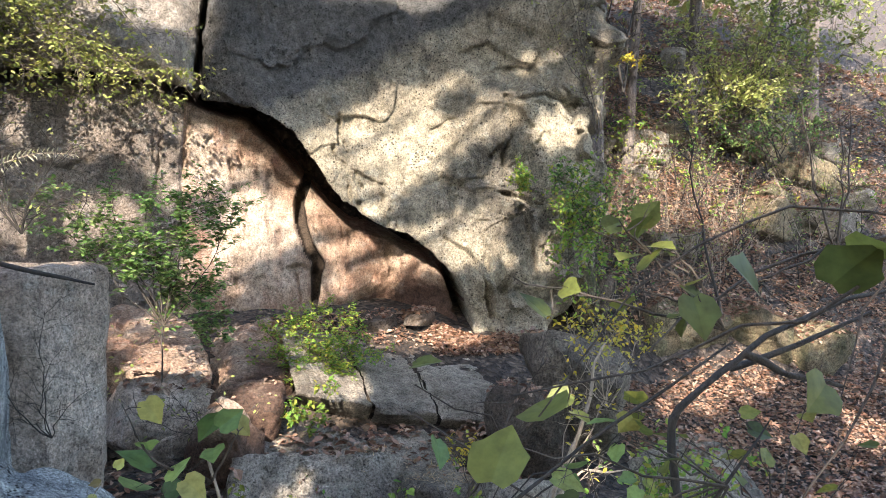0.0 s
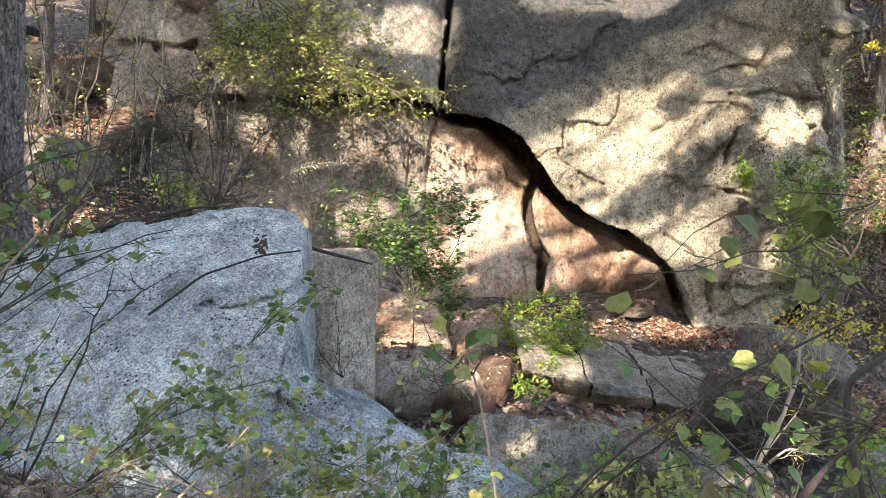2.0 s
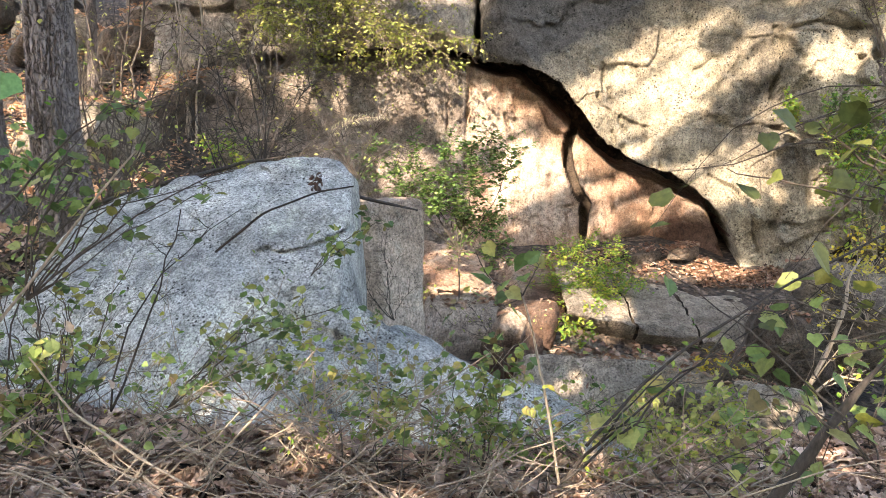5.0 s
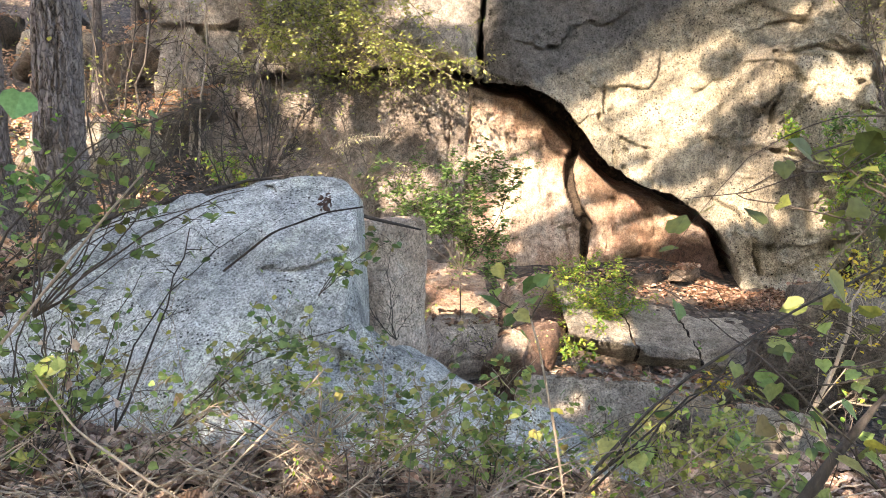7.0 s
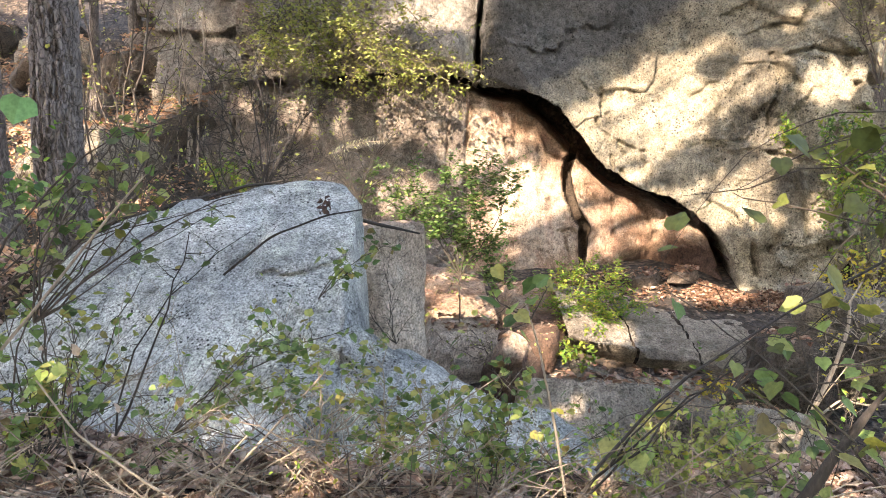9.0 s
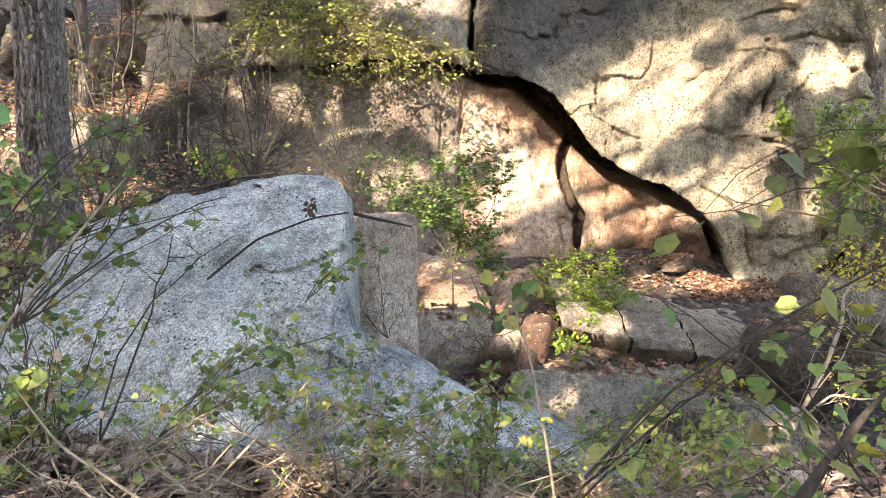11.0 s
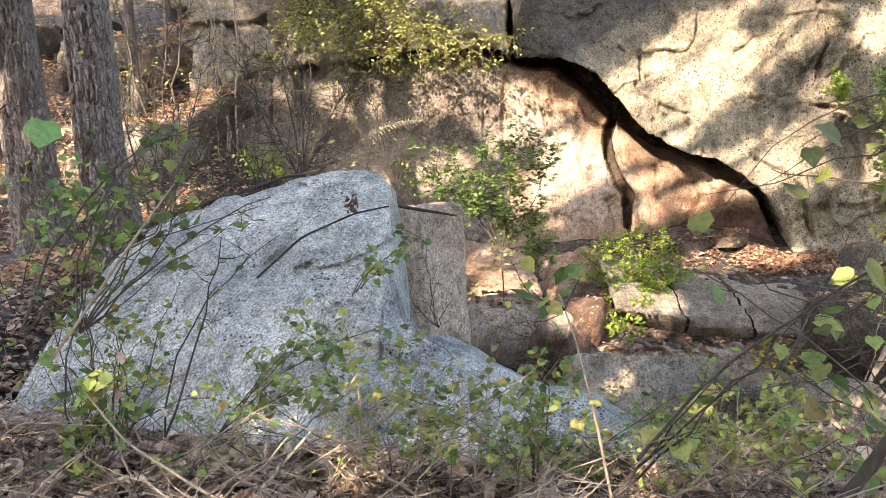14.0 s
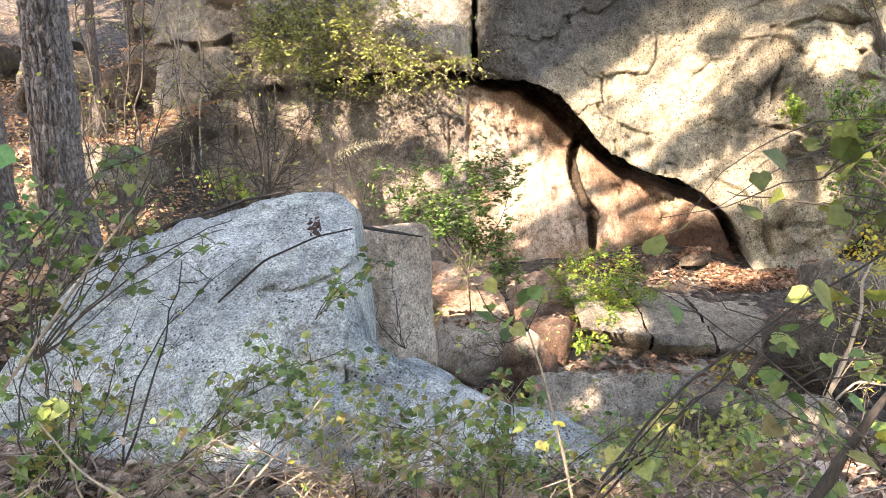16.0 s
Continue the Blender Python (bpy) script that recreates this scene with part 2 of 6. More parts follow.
def bark_material(name, dark, pale, scale=1.0, plated=False):
    m, n, l, p = material(name)
    co = n.new("ShaderNodeNewGeometry").outputs["Position"]
    a = noise_node(n, l, co, 9 * scale, 8, 0.7, (3.0, 3.0, 0.7))
    r = ramp(n, [(0.32, dark), (0.55, tuple((x + y) / 2 for x, y in zip(dark, pale))), (0.72, pale)])
    l.new(a.outputs["Fac"], r.inputs["Fac"])
    c, h = r.outputs[0], a.outputs["Fac"]
    if plated:
        mp, v, warp, add = n.new("ShaderNodeMapping"), n.new("ShaderNodeTexVoronoi"), noise_node(n, l, co, 7, 4, 0.6), n.new("ShaderNodeVectorMath")
        add.operation = "MULTIPLY_ADD"
        add.inputs[1].default_value = (0.16, 0.16, 0.16)
        l.new(warp.outputs["Color"], add.inputs[0])
        l.new(co, add.inputs[2])
        mp.inputs["Scale"].default_value = (1, 1, 0.3)
        l.new(add.outputs[0], mp.inputs["Vector"])
        v.feature = "DISTANCE_TO_EDGE"
        v.inputs["Scale"].default_value = 27
        l.new(mp.outputs[0], v.inputs["Vector"])
        crack = ramp(n, [(0.0, (0.36,) * 3), (0.08, (0.85,) * 3), (0.25, (1, 1, 1))])
        l.new(v.outputs["Distance"], crack.inputs["Fac"])
        c = mix(n, l, "MULTIPLY", 1.0, c, crack.outputs[0])
        h = mix(n, l, "ADD", 0.35, crack.outputs[0], h)
    l.new(c, p.inputs["Base Color"])
    p.inputs["Roughness"].default_value = 0.9
    b = n.new("ShaderNodeBump")
    b.inputs["Strength"].default_value, b.inputs["Distance"].default_value = 0.9, 0.02 if plated else 0.01
    l.new(h, b.inputs["Height"])
    l.new(b.outputs[0], p.inputs["Normal"])
    return m


def soil_material():
    m, n, l, p = material("leaf_covered_soil")
    co = n.new("ShaderNodeNewGeometry").outputs["Position"]
    v = n.new("ShaderNodeTexVoronoi")
    v.inputs["Scale"].default_value = 17
    warp = noise_node(n, l, co, 6, 4, 0.6)
    add = n.new("ShaderNodeVectorMath")
    add.operation = "MULTIPLY_ADD"
    add.inputs[1].default_value = (0.2, 0.2, 0.2)
    l.new(warp.outputs["Color"], add.inputs[0])
    l.new(co, add.inputs[2])
    l.new(add.outputs[0], v.inputs["Vector"])
    r = ramp(n, [(0.0, (0.02, 0.014, 0.012)), (0.3, (0.06, 0.04, 0.03)), (0.6, (0.13, 0.088, 0.065)), (1.0, (0.24, 0.175, 0.135))])
    sep = n.new("ShaderNodeSeparateColor")
    l.new(v.outputs["Color"], sep.inputs[0])
    l.new(sep.outputs[0], r.inputs["Fac"])
    edge = ramp(n, [(0.0, (1, 1, 1)), (0.6, (0.35,) * 3)])
    l.new(v.outputs["Distance"], edge.inputs["Fac"])
    big = noise_node(n, l, co, 1.3, 6, 0.65)
    bg = ramp(n, [(0.35, (0.45,) * 3), (0.65, (1.1,) * 3)])
    l.new(big.outputs["Fac"], bg.inputs["Fac"])
    c = mix(n, l, "MULTIPLY", 1.0, r.outputs[0], edge.outputs[0])
    c = mix(n, l, "MULTIPLY", 1.0, c, bg.outputs[0])
    l.new(c, p.inputs["Base Color"])
    p.inputs["Roughness"].default_value = 0.92
    b = n.new("ShaderNodeBump")
    b.inputs["Strength"].default_value, b.inputs["Distance"].default_value = 0.9, 0.03
    l.new(v.outputs["Distance"], b.inputs["Height"])
    l.new(b.outputs[0], p.inputs["Normal"])
    return m


# the slab's dark upper end: tree shade and weathering painted as one tone
M_CLIFF = rock_material("cliff_granite", [(0.15, 0.13, 0.105), (0.3, 0.258, 0.195), (0.47, 0.405, 0.305)], (0.06, 0.055, 0.053), (0.29, 0.3, 0.27), 0.32, 60, 1.0, 0.6, 0.5, ((0.085, 0.083, 0.086), (-0.2, 0, 0.346), 0.81), dots=0.2)
M_UPPER = rock_material("pale_granite", [(0.19, 0.165, 0.145), (0.33, 0.285, 0.245), (0.5, 0.435, 0.37)], (0.12, 0.11, 0.105), (0.4, 0.4, 0.37), 0.27, 60, 0.9, 0.75, 0.5)
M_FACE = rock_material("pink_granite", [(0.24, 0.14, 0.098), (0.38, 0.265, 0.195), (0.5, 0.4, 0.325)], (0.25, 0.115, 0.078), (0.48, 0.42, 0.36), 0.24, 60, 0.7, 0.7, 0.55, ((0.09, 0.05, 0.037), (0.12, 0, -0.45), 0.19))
# brown granite in a shaded tone, the shade put into its base colour
M_SHADY = rock_material("shaded_brown_granite", [(0.06, 0.048, 0.04), (0.115, 0.088, 0.07), (0.19, 0.145, 0.115)], (0.05, 0.042, 0.038), (0.16, 0.165, 0.14), 0.3, 55, 0.7)
M_BOULDER = rock_material("grey_granite", [(0.22, 0.24, 0.255), (0.48, 0.5, 0.5), (0.75, 0.755, 0.73)], (0.15, 0.165, 0.18), (0.63, 0.67, 0.61), 0.36, 105, 1.0, 0.95, 0.8, dots=0.1, slant=-33, clots=0.16)
# near-black brown: the crack's shade and the fork's stain put into the colour
M_CREVICE = rock_material("shade_stained_rock", [(0.035, 0.026, 0.02), (0.075, 0.053, 0.04), (0.14, 0.1, 0.075)], (0.03, 0.024, 0.02), (0.1, 0.085, 0.07), 0.3, 55, 0.8)
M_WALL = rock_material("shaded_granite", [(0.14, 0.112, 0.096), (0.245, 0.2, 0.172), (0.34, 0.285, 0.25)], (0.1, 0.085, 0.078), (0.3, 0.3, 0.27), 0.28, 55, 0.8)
M_BLOCK = rock_material("tan_granite", [(0.26, 0.195, 0.15), (0.43, 0.34, 0.275), (0.58, 0.485, 0.41)], (0.17, 0.125, 0.1), (0.48, 0.45, 0.4), 0.26, 60, 0.8, 0.75, 0.6)
M_LEDGE = rock_material("ledge_granite", [(0.15, 0.126, 0.105), (0.29, 0.248, 0.205), (0.44, 0.38, 0.315)], (0.1, 0.085, 0.072), (0.32, 0.31, 0.25), 0.3, 60, 0.8)
M_MOSSY = rock_material("mossy_granite", [(0.09, 0.072, 0.05), (0.18, 0.14, 0.09), (0.3, 0.24, 0.16)], (0.05, 0.06, 0.03), (0.24, 0.24, 0.14), 0.35, 60, 0.8, 0.85)
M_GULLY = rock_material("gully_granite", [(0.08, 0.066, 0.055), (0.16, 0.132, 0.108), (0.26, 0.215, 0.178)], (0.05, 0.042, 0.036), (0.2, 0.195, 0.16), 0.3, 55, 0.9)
M_SOIL = soil_material()
M_BARK = bark_material("furrowed_bark", (0.1, 0.083, 0.078), (0.26, 0.215, 0.2), 1.0, True)
M_TWIG = bark_material("brown_twig", (0.028, 0.021, 0.018), (0.115, 0.09, 0.075), 3)
M_PALE = bark_material("pale_dry_stem", (0.17, 0.135, 0.105), (0.42, 0.35, 0.28), 3)
M_DARKTWIG = bark_material("dark_branch", (0.012, 0.01, 0.009), (0.055, 0.044, 0.039), 3)
M_LITTER = leaf_material("fallen_leaves", [(0.06, 0.034, 0.026), (0.19, 0.1, 0.068), (0.31, 0.19, 0.13), (0.2, 0.095, 0.06), (0.4, 0.29, 0.22), (0.11, 0.06, 0.042)], 0.12)
M_FALLEN = leaf_material("fallen_leaf", [(0.14, 0.09, 0.07), (0.33, 0.22, 0.17), (0.55, 0.42, 0.34), (0.22, 0.13, 0.1)], 0.12, True)
M_FLOOR = leaf_material("pale_fallen_leaves", [(0.08, 0.048, 0.04), (0.27, 0.175, 0.135), (0.6, 0.46, 0.38), (0.2, 0.12, 0.09), (0.46, 0.33, 0.26), (0.1, 0.06, 0.05)], 0.15)
M_ORANGE = leaf_material("orange_fallen_leaves", [(0.3, 0.16, 0.09), (0.46, 0.27, 0.17), (0.55, 0.36, 0.24), (0.38, 0.2, 0.11)], 0.15)
M_NEEDLE = leaf_material("pine_needles", [(0.4, 0.27, 0.14), (0.55, 0.4, 0.24), (0.3, 0.2, 0.11)], 0.1)
M_GREEN = leaf_material("green_leaves", [(0.045, 0.1, 0.03), (0.1, 0.19, 0.05), (0.17, 0.27, 0.08), (0.27, 0.33, 0.12)], 0.4)
M_LIME = leaf_material("lime_leaves", [(0.09, 0.19, 0.03), (0.16, 0.28, 0.05), (0.25, 0.32, 0.06), (0.34, 0.31, 0.06)], 0.45)
M_OLIVE = leaf_material("olive_leaves", [(0.15, 0.19, 0.05), (0.27, 0.31, 0.085), (0.4, 0.38, 0.14), (0.19, 0.24, 0.06)], 0.4)
M_YELLOW = leaf_material("yellow_leaves", [(0.55, 0.36, 0.03), (0.45, 0.38, 0.06), (0.3, 0.33, 0.06), (0.6, 0.42, 0.05)], 0.45)
M_NEAR = leaf_material("broad_green_leaf", [(0.05, 0.085, 0.03), (0.11, 0.18, 0.055), (0.22, 0.29, 0.085), (0.075, 0.13, 0.05), (0.36, 0.37, 0.11), (0.14, 0.1, 0.045)], 0.4, True)
# darker copy of the near leaves, their backlit shade put into the colour
M_SHADELEAF = leaf_material("shaded_olive_leaf", [(0.05, 0.065, 0.02), (0.11, 0.125, 0.03), (0.19, 0.2, 0.045), (0.07, 0.1, 0.035), (0.26, 0.24, 0.07)], 0.4, True)
M_FROND = leaf_material("pale_frond", [(0.5, 0.48, 0.32), (0.6, 0.55, 0.38)], 0.3)
M_CANOPY = leaf_material("canopy_leaves", [(0.18, 0.22, 0.06), (0.3, 0.28, 0.08), (0.4, 0.3, 0.1)], 0.5)


# ---- ground ----
def height(x, y):
    """Height of the ground: a dip behind the boulder, slopes on both sides, the hill above the cliff."""
    x, y = np.asarray(x, float), np.asarray(y, float)
    left = np.interp(y, [-60, -12, 2, 3.3, 5, 7, 9, 12, 16, 30, 90], [4, 0.4, 0.12, 0.22, 0.62, 1.0, 1.7, 3.5, 6.0, 15, 48])
    mid = np.interp(y, [-60, -12, 2, 3.0, 3.6, 4.4, 5.2, 6.2, 7, 8, 9.2, 10.2, 11.0, 12, 16, 30, 90],
                    [4, 0.4, 0.1, 0.1, 0.0, -0.35, -0.75, -0.75, -0.5, -0.05, 0.35, 0.6, 4.5, 5.3, 7.6, 16, 48])
    right = np.interp(y, [-60, -12, 2, 3, 4, 5, 6, 7, 8, 8.7, 10, 12, 16, 30, 90],
                      [4, 0.4, 0.0, -0.2, -0.7, -1.0, -0.95, -0.65, -0.3, 0.65, 1.7, 3.2, 6.0, 15, 48])
    wl_, wr_ = smooth(-x, 2.2, 3.5), smooth(x, 4.3, 5.7)
    z = mid * (1 - wl_) * (1 - wr_) + left * wl_ + right * wr_
    z = z + (0.04 - 0.09 * np.clip(x, -3, 1.5)) * smooth(y, 0.5, 2.3) * smooth(-y, -4.2, -3.2)      # rises towards the boulder's foot
    q = np.stack([x.ravel(), y.ravel(), 0 * x.ravel()], 1)
    rough = fbm(q * 0.8, 4, 5).reshape(x.shape)
    return z + rough * 0.05 * (1 + smooth(np.hypot(x, y), 8, 25) * 6)


def ground_axis(lo, hi, near_lo, near_hi, step):
    mid = np.arange(near_lo, near_hi, step)
    out = np.geomspace(step, 12, 26)
    a = near_lo - np.cumsum(out)[np.cumsum(out) < near_lo - lo]
    b = near_hi + np.cumsum(out)[np.cumsum(out) < hi - near_hi]
    return np.concatenate([[lo], a[::-1], mid, b, [hi]])


gx, gy = ground_axis(-90, 90, -7, 11, 0.08), ground_axis(-60, 90, -1, 13, 0.08)
X, Y = np.meshgrid(gx, gy, indexing="ij")
ground = part("ground", mesh_of("ground", np.stack([X, Y, height(X, Y)], 2).reshape(-1, 3), [grid_faces(len(gx), len(gy))], M_SOIL))
tagged(ground, "forest floor of dark soil under brown fallen leaves", "ground", kind="structure")

# ---- the cliff ----
CRACK = [(-4.4, 2.7), (-3.2, 2.85), (-2.4, 2.98), (-1.4, 2.96), (-0.6, 2.99), (0.05, 3.0), (0.6, 2.82), (1.06, 2.73), (1.45, 2.46), (1.78, 2.1), (2.1, 1.71), (2.35, 1.53), (2.62, 1.43), (2.93, 1.34), (3.22, 1.11), (3.43, 0.91), (3.59, 0.6), (3.66, 0.3), (3.7, -0.6)]
FORK = [(1.9, 2.06), (1.76, 1.92), (1.72, 1.75), (1.73, 1.5), (1.82, 1.2), (1.94, 0.98), (1.92, 0.75), (1.9, 0.5)]
UPRIGHT = [(0.56, 6.3), (0.57, 4.0), (0.51, 3.5), (0.5, 3.0)]
SEAM = [(0.5, 3.0), (0.39, 2.63), (0.34, 1.96), (0.31, 1.3)]
HAIRS = [[(1.38, 2.25), (1.46, 2.02), (1.66, 1.92), (1.84, 1.98)], [(2.11, 2.8), (2.13, 2.45)],
         [(0.98, 2.45), (1.03, 2.25)], [(2.1, 2.26), (2.44, 2.06), (2.68, 1.99)], [(2.72, 1.68), (3.11, 1.49)], [(1.31, 2.07), (1.34, 1.95)], [(1.66, 0.94), (1.71, 0.63)],
         [(1.58, 0.94), (1.76, 0.96), (1.84, 0.86)], [(3.04, 1.0), (3.39, 0.76)], [(3.74, 1.58), (4.11, 1.62)], [(0.1, 3.0), (0.12, 2.5), (0.08, 1.9)]]
rng = np.random.default_rng(19)
for _ in range(34):                                     # short upright ticks where the pink face flakes
    hx, hz, hl = rng.uniform(0.55, 3.0), rng.uniform(0.75, 2.5), rng.uniform(0.05, 0.14)
    HAIRS.append([(hx, hz), (hx + rng.uniform(0.01, 0.05), hz - hl), (hx + rng.uniform(0.02, 0.08), hz - hl * 1.7)])


JOINTS = [[(4.28, 3.1), (4.59, 3.21), (4.9, 3.12), (5.4, 3.1)], [(4.17, 3.15), (4.25, 2.79), (4.12, 2.43), (4.11, 2.16)], [(4.32, 1.75), (4.45, 1.35), (4.44, 0.9)], [(4.75, 2.2), (4.85, 1.4), (4.7, 0.7)], [(3.82, 1.39), (3.85, 0.98)], [(3.42, 1.35), (3.66, 1.16), (3.81, 0.78), (3.95, 0.4)], [(4.1, 1.95), (4.5, 1.8), (5.0, 1.9)], [(-2.75, 3.0), (-2.85, 2.2), (-2.8, 1.0)]]


def facets(x, z, seed, count, step, lean):
    """Broken rock: every patch round a random point is a plane of its own, set in or out and leaning."""
    rng = np.random.default_rng(seed)
    px, pz = rng.uniform(-4.4, 5.8, count), rng.uniform(-0.7, 6.2, count)
    out, gx_, gz_ = rng.uniform(-step, step, count), rng.uniform(-lean, lean, count), rng.uniform(-lean, lean, count)
    flat = np.stack([x.ravel(), z.ravel(), 0 * x.ravel()], 1)
    wx, wz = x + (fbm(flat * 2.2, 4, seed) * 0.11).reshape(x.shape), z + (fbm(flat * 2.2 + 9, 4, seed + 1) * 0.11).reshape(x.shape)
    best, val = np.full(x.shape, 1e9), np.zeros(x.shape)
    for k in range(count):
        d = (wx - px[k]) ** 2 + 1.4 * (wz - pz[k]) ** 2
        val = np.where(d < best, out[k] + gx_[k] * (wx - px[k]) + gz_[k] * (wz - pz[k]), val)
        best = np.minimum(best, d)
    return val


def cliff_depth(x, z):
    flat = np.stack([x.ravel(), z.ravel() * 0.9, 0.3 * x.ravel()], 1)
    edge = np.interp(x, [p[0] for p in CRACK], [p[1] for p in CRACK])
    edge = np.where(x > 3.7, -1.0, edge)
    above = z > edge
    dist, _ = distance(x, z, CRACK)
    corner = 4.5 + 0.17 * z + (fbm(flat * 1.4, 3, 41) * 0.36).reshape(x.shape)
    y = 9.58 + 0.05 * (z - 0.5) - 0.36 * np.maximum(0, x - 2.9) ** 1.1
    y = y - np.where(above, 0, 0.34 * smooth(x, 2.7, 3.7))
    lift = (0.4 + 0.16 * np.exp(-dist / 0.9))
    rim = np.interp(x, [0.5, 1.2, 2.2, 3.4, 5.6], [2.9, 2.75, 1.9, 1.15, 0.7])
    y = np.where(above, y - lift + 0.1 * np.maximum(0, z - rim), y)
    prow = 0.75 + 0.53 * (3.6 - z)
    y = y + np.where(above & (x > 0.55), 0.75 * np.maximum(0, prow - x), 0)      # the slab's end turns back to the upright crack
    y = y + 0.9 * smooth(z, 3.9, 6.0) * (z - 3.9) * (x > 0.5) + 0.25 * smooth(z, 3.2, 5.0) * (x <= 0.5)
    y = y + 0.3 * smooth(-np.hypot((x - 2.9) / 0.85, (z - 0.35) / 0.6) - 0.25 * (fbm(flat * 1.8, 3, 45)).reshape(x.shape), -1.05, -0.3) * ~above      # hollow at the foot
    end = -x - (fbm(flat * 1.2, 3, 51) * 0.2).reshape(x.shape)
    y = y + 1.3 * np.where(above, smooth(end, 2.4, 2.8), smooth(end, 3.3, 3.7)) + 2.2 * np.maximum(0, x - corner) ** 1.6
    y = y + (fbm(flat * 0.55, 3, 3) * 0.17 + np.abs(fbm(flat * 0.9 + 5, 2, 61)) * 0.12 + fbm(flat * 2.1, 3, 8) * 0.05 + fbm(flat * 7, 3, 11) * 0.016 + fbm(flat * 15, 2, 13) * 0.0065 * (1 + 0.7 * above.ravel())).reshape(x.shape)
    wall = np.abs(fbm(flat * [2.3, 0.5, 2.3] + 3, 3, 81)) * 0.07 + fbm(flat * [5, 1.2, 5], 3, 83) * 0.03
    y = y + wall.reshape(x.shape) * ~above * smooth(-x, -0.4, -0.2)      # upright ribs of the shaded wall
    d, _ = distance(x, z, UPRIGHT)
    y = y + np.where(above & (x <= 0.53), 0.3 * np.clip(1 - np.minimum(d, dist) / 0.4, 0, 1) ** 2, 0)      # the upper block is rounded at its edges
    broken = smooth(x, 3.5, 4.1)                        # the slab's far end and the shaded wall are split into blocks
    y = y + facets(x, z, 601, 330, 0.05, 0.3) * (broken + 0.3 * ~above * smooth(-x, -0.35, 0.1) + 0.9 * above * smooth(-x, 1.9, 2.4)) + facets(x, z, 603, 60, 0.03, 0.07) * above
    y = y + (fbm(flat * 25, 2, 63) * 0.011).reshape(x.shape) * (above & (x > 0.5))
    wob = (fbm(flat * 3.0, 3, 21) * 0.03 + fbm(flat * 13.0, 3, 23) * 0.014).reshape(x.shape)
    half = np.interp(x, [-3, 0.3, 1.1, 1.5, 2.0, 2.6, 3.3, 3.6], [0.02, 0.022, 0.05, 0.08, 0.075, 0.05, 0.045, 0.04])
    cut = smooth(-(dist + wob), -half - 0.012, -half + 0.02) * smooth(x, -2.5, -2.2)
    y = y + 1.3 * cut
    for line, w, deep in ((UPRIGHT, 0.024, 0.8), (SEAM, 0.008, 0.1)):
        d, _ = distance(x, z, line)
        y = y + deep * smooth(-(d + wob * 1.1), -w - 0.025, -w + 0.03)
    d, _ = distance(x, z, FORK)
    side = smooth(-(d + wob * 0.6), -0.078, -0.04) * ~above
    y = y + 0.26 * side
    for line in JOINTS:
        d, _ = distance(x, z, line)
        y = y + 0.11 * smooth(-(d + wob), -0.04, -0.008) - 0.04 * smooth(-d, -0.3, -0.05)
    for line in HAIRS:
        d, _ = distance(x, z, line)
        y = y + 0.06 * smooth(-(d + wob * 0.7 + 0.02 * (fbm(flat * 5, 2, 71)).reshape(x.shape)), -0.022, -0.004)
    return y, above, cut, side


cx, cz = np.arange(-4.3, 5.75, 0.0165), np.arange(-0.7, 6.2, 0.0165)
X, Z = np.meshgrid(cx, cz, indexing="ij")
Y, above, cut, side = cliff_depth(X, Z)
X, Z = X + 0.24 * cut * smooth(X, 0.4, 1.4) + 0.06 * side, Z + 0.3 * cut      # the crack runs up behind the slab
cliff = thing("rock_cliff", (1, 9.4, 0), "tall pink and grey granite cliff split by a dark diagonal crack", "cliff", kind="structure")
verts = np.stack([X, Y, Z], 2).reshape(-1, 3)
faces = grid_faces(len(cx), len(cz))
fc = verts[faces].mean(1)
fa = above.reshape(-1)[faces].mean(1) > 0.5
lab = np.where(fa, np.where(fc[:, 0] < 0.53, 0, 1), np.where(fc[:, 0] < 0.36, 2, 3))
# faces deep in the crack and fork get the colour with painted shade
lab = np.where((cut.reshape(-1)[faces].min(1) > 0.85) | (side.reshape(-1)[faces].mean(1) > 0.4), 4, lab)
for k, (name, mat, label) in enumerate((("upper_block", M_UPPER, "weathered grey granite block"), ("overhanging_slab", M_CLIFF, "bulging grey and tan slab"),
                                        ("shaded_wall", M_WALL, "brown shaded rock wall"), ("lower_face", M_FACE, "smooth pinkish rock face"), ("crack", M_CREVICE, "dark brown inside of the crack, shade and stain put into its colour"))):
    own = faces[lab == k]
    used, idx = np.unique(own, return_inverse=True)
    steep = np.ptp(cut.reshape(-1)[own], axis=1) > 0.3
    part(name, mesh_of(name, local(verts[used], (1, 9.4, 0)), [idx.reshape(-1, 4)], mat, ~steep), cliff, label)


# ---- rocks ----
def unit_sphere(n):
    bm = bmesh.new()
    bmesh.ops.create_icosphere(bm, subdivisions=n, radius=1)
    bm.verts.ensure_lookup_table()
    v = np.array([p.co[:] for p in bm.verts])
    f = np.array([[q.index for q in p.verts] for p in bm.faces])
    bm.free()
    return v, f


SPHERES = {n: unit_sphere(n) for n in (4, 5, 6)}


def rock(name, label, place, size, seed, mat, turn=(0, 0, 0), box=8, cuts=9, rough=0.05, level=5, category="rock", group=""):
    """A blocky stone that stands alone."""
    ob = part(name, stone_mesh(name, size, seed, mat, box, cuts, rough, level))
    ob.matrix_world = pose(*place, *turn)
    return tagged(ob, label, category, group)


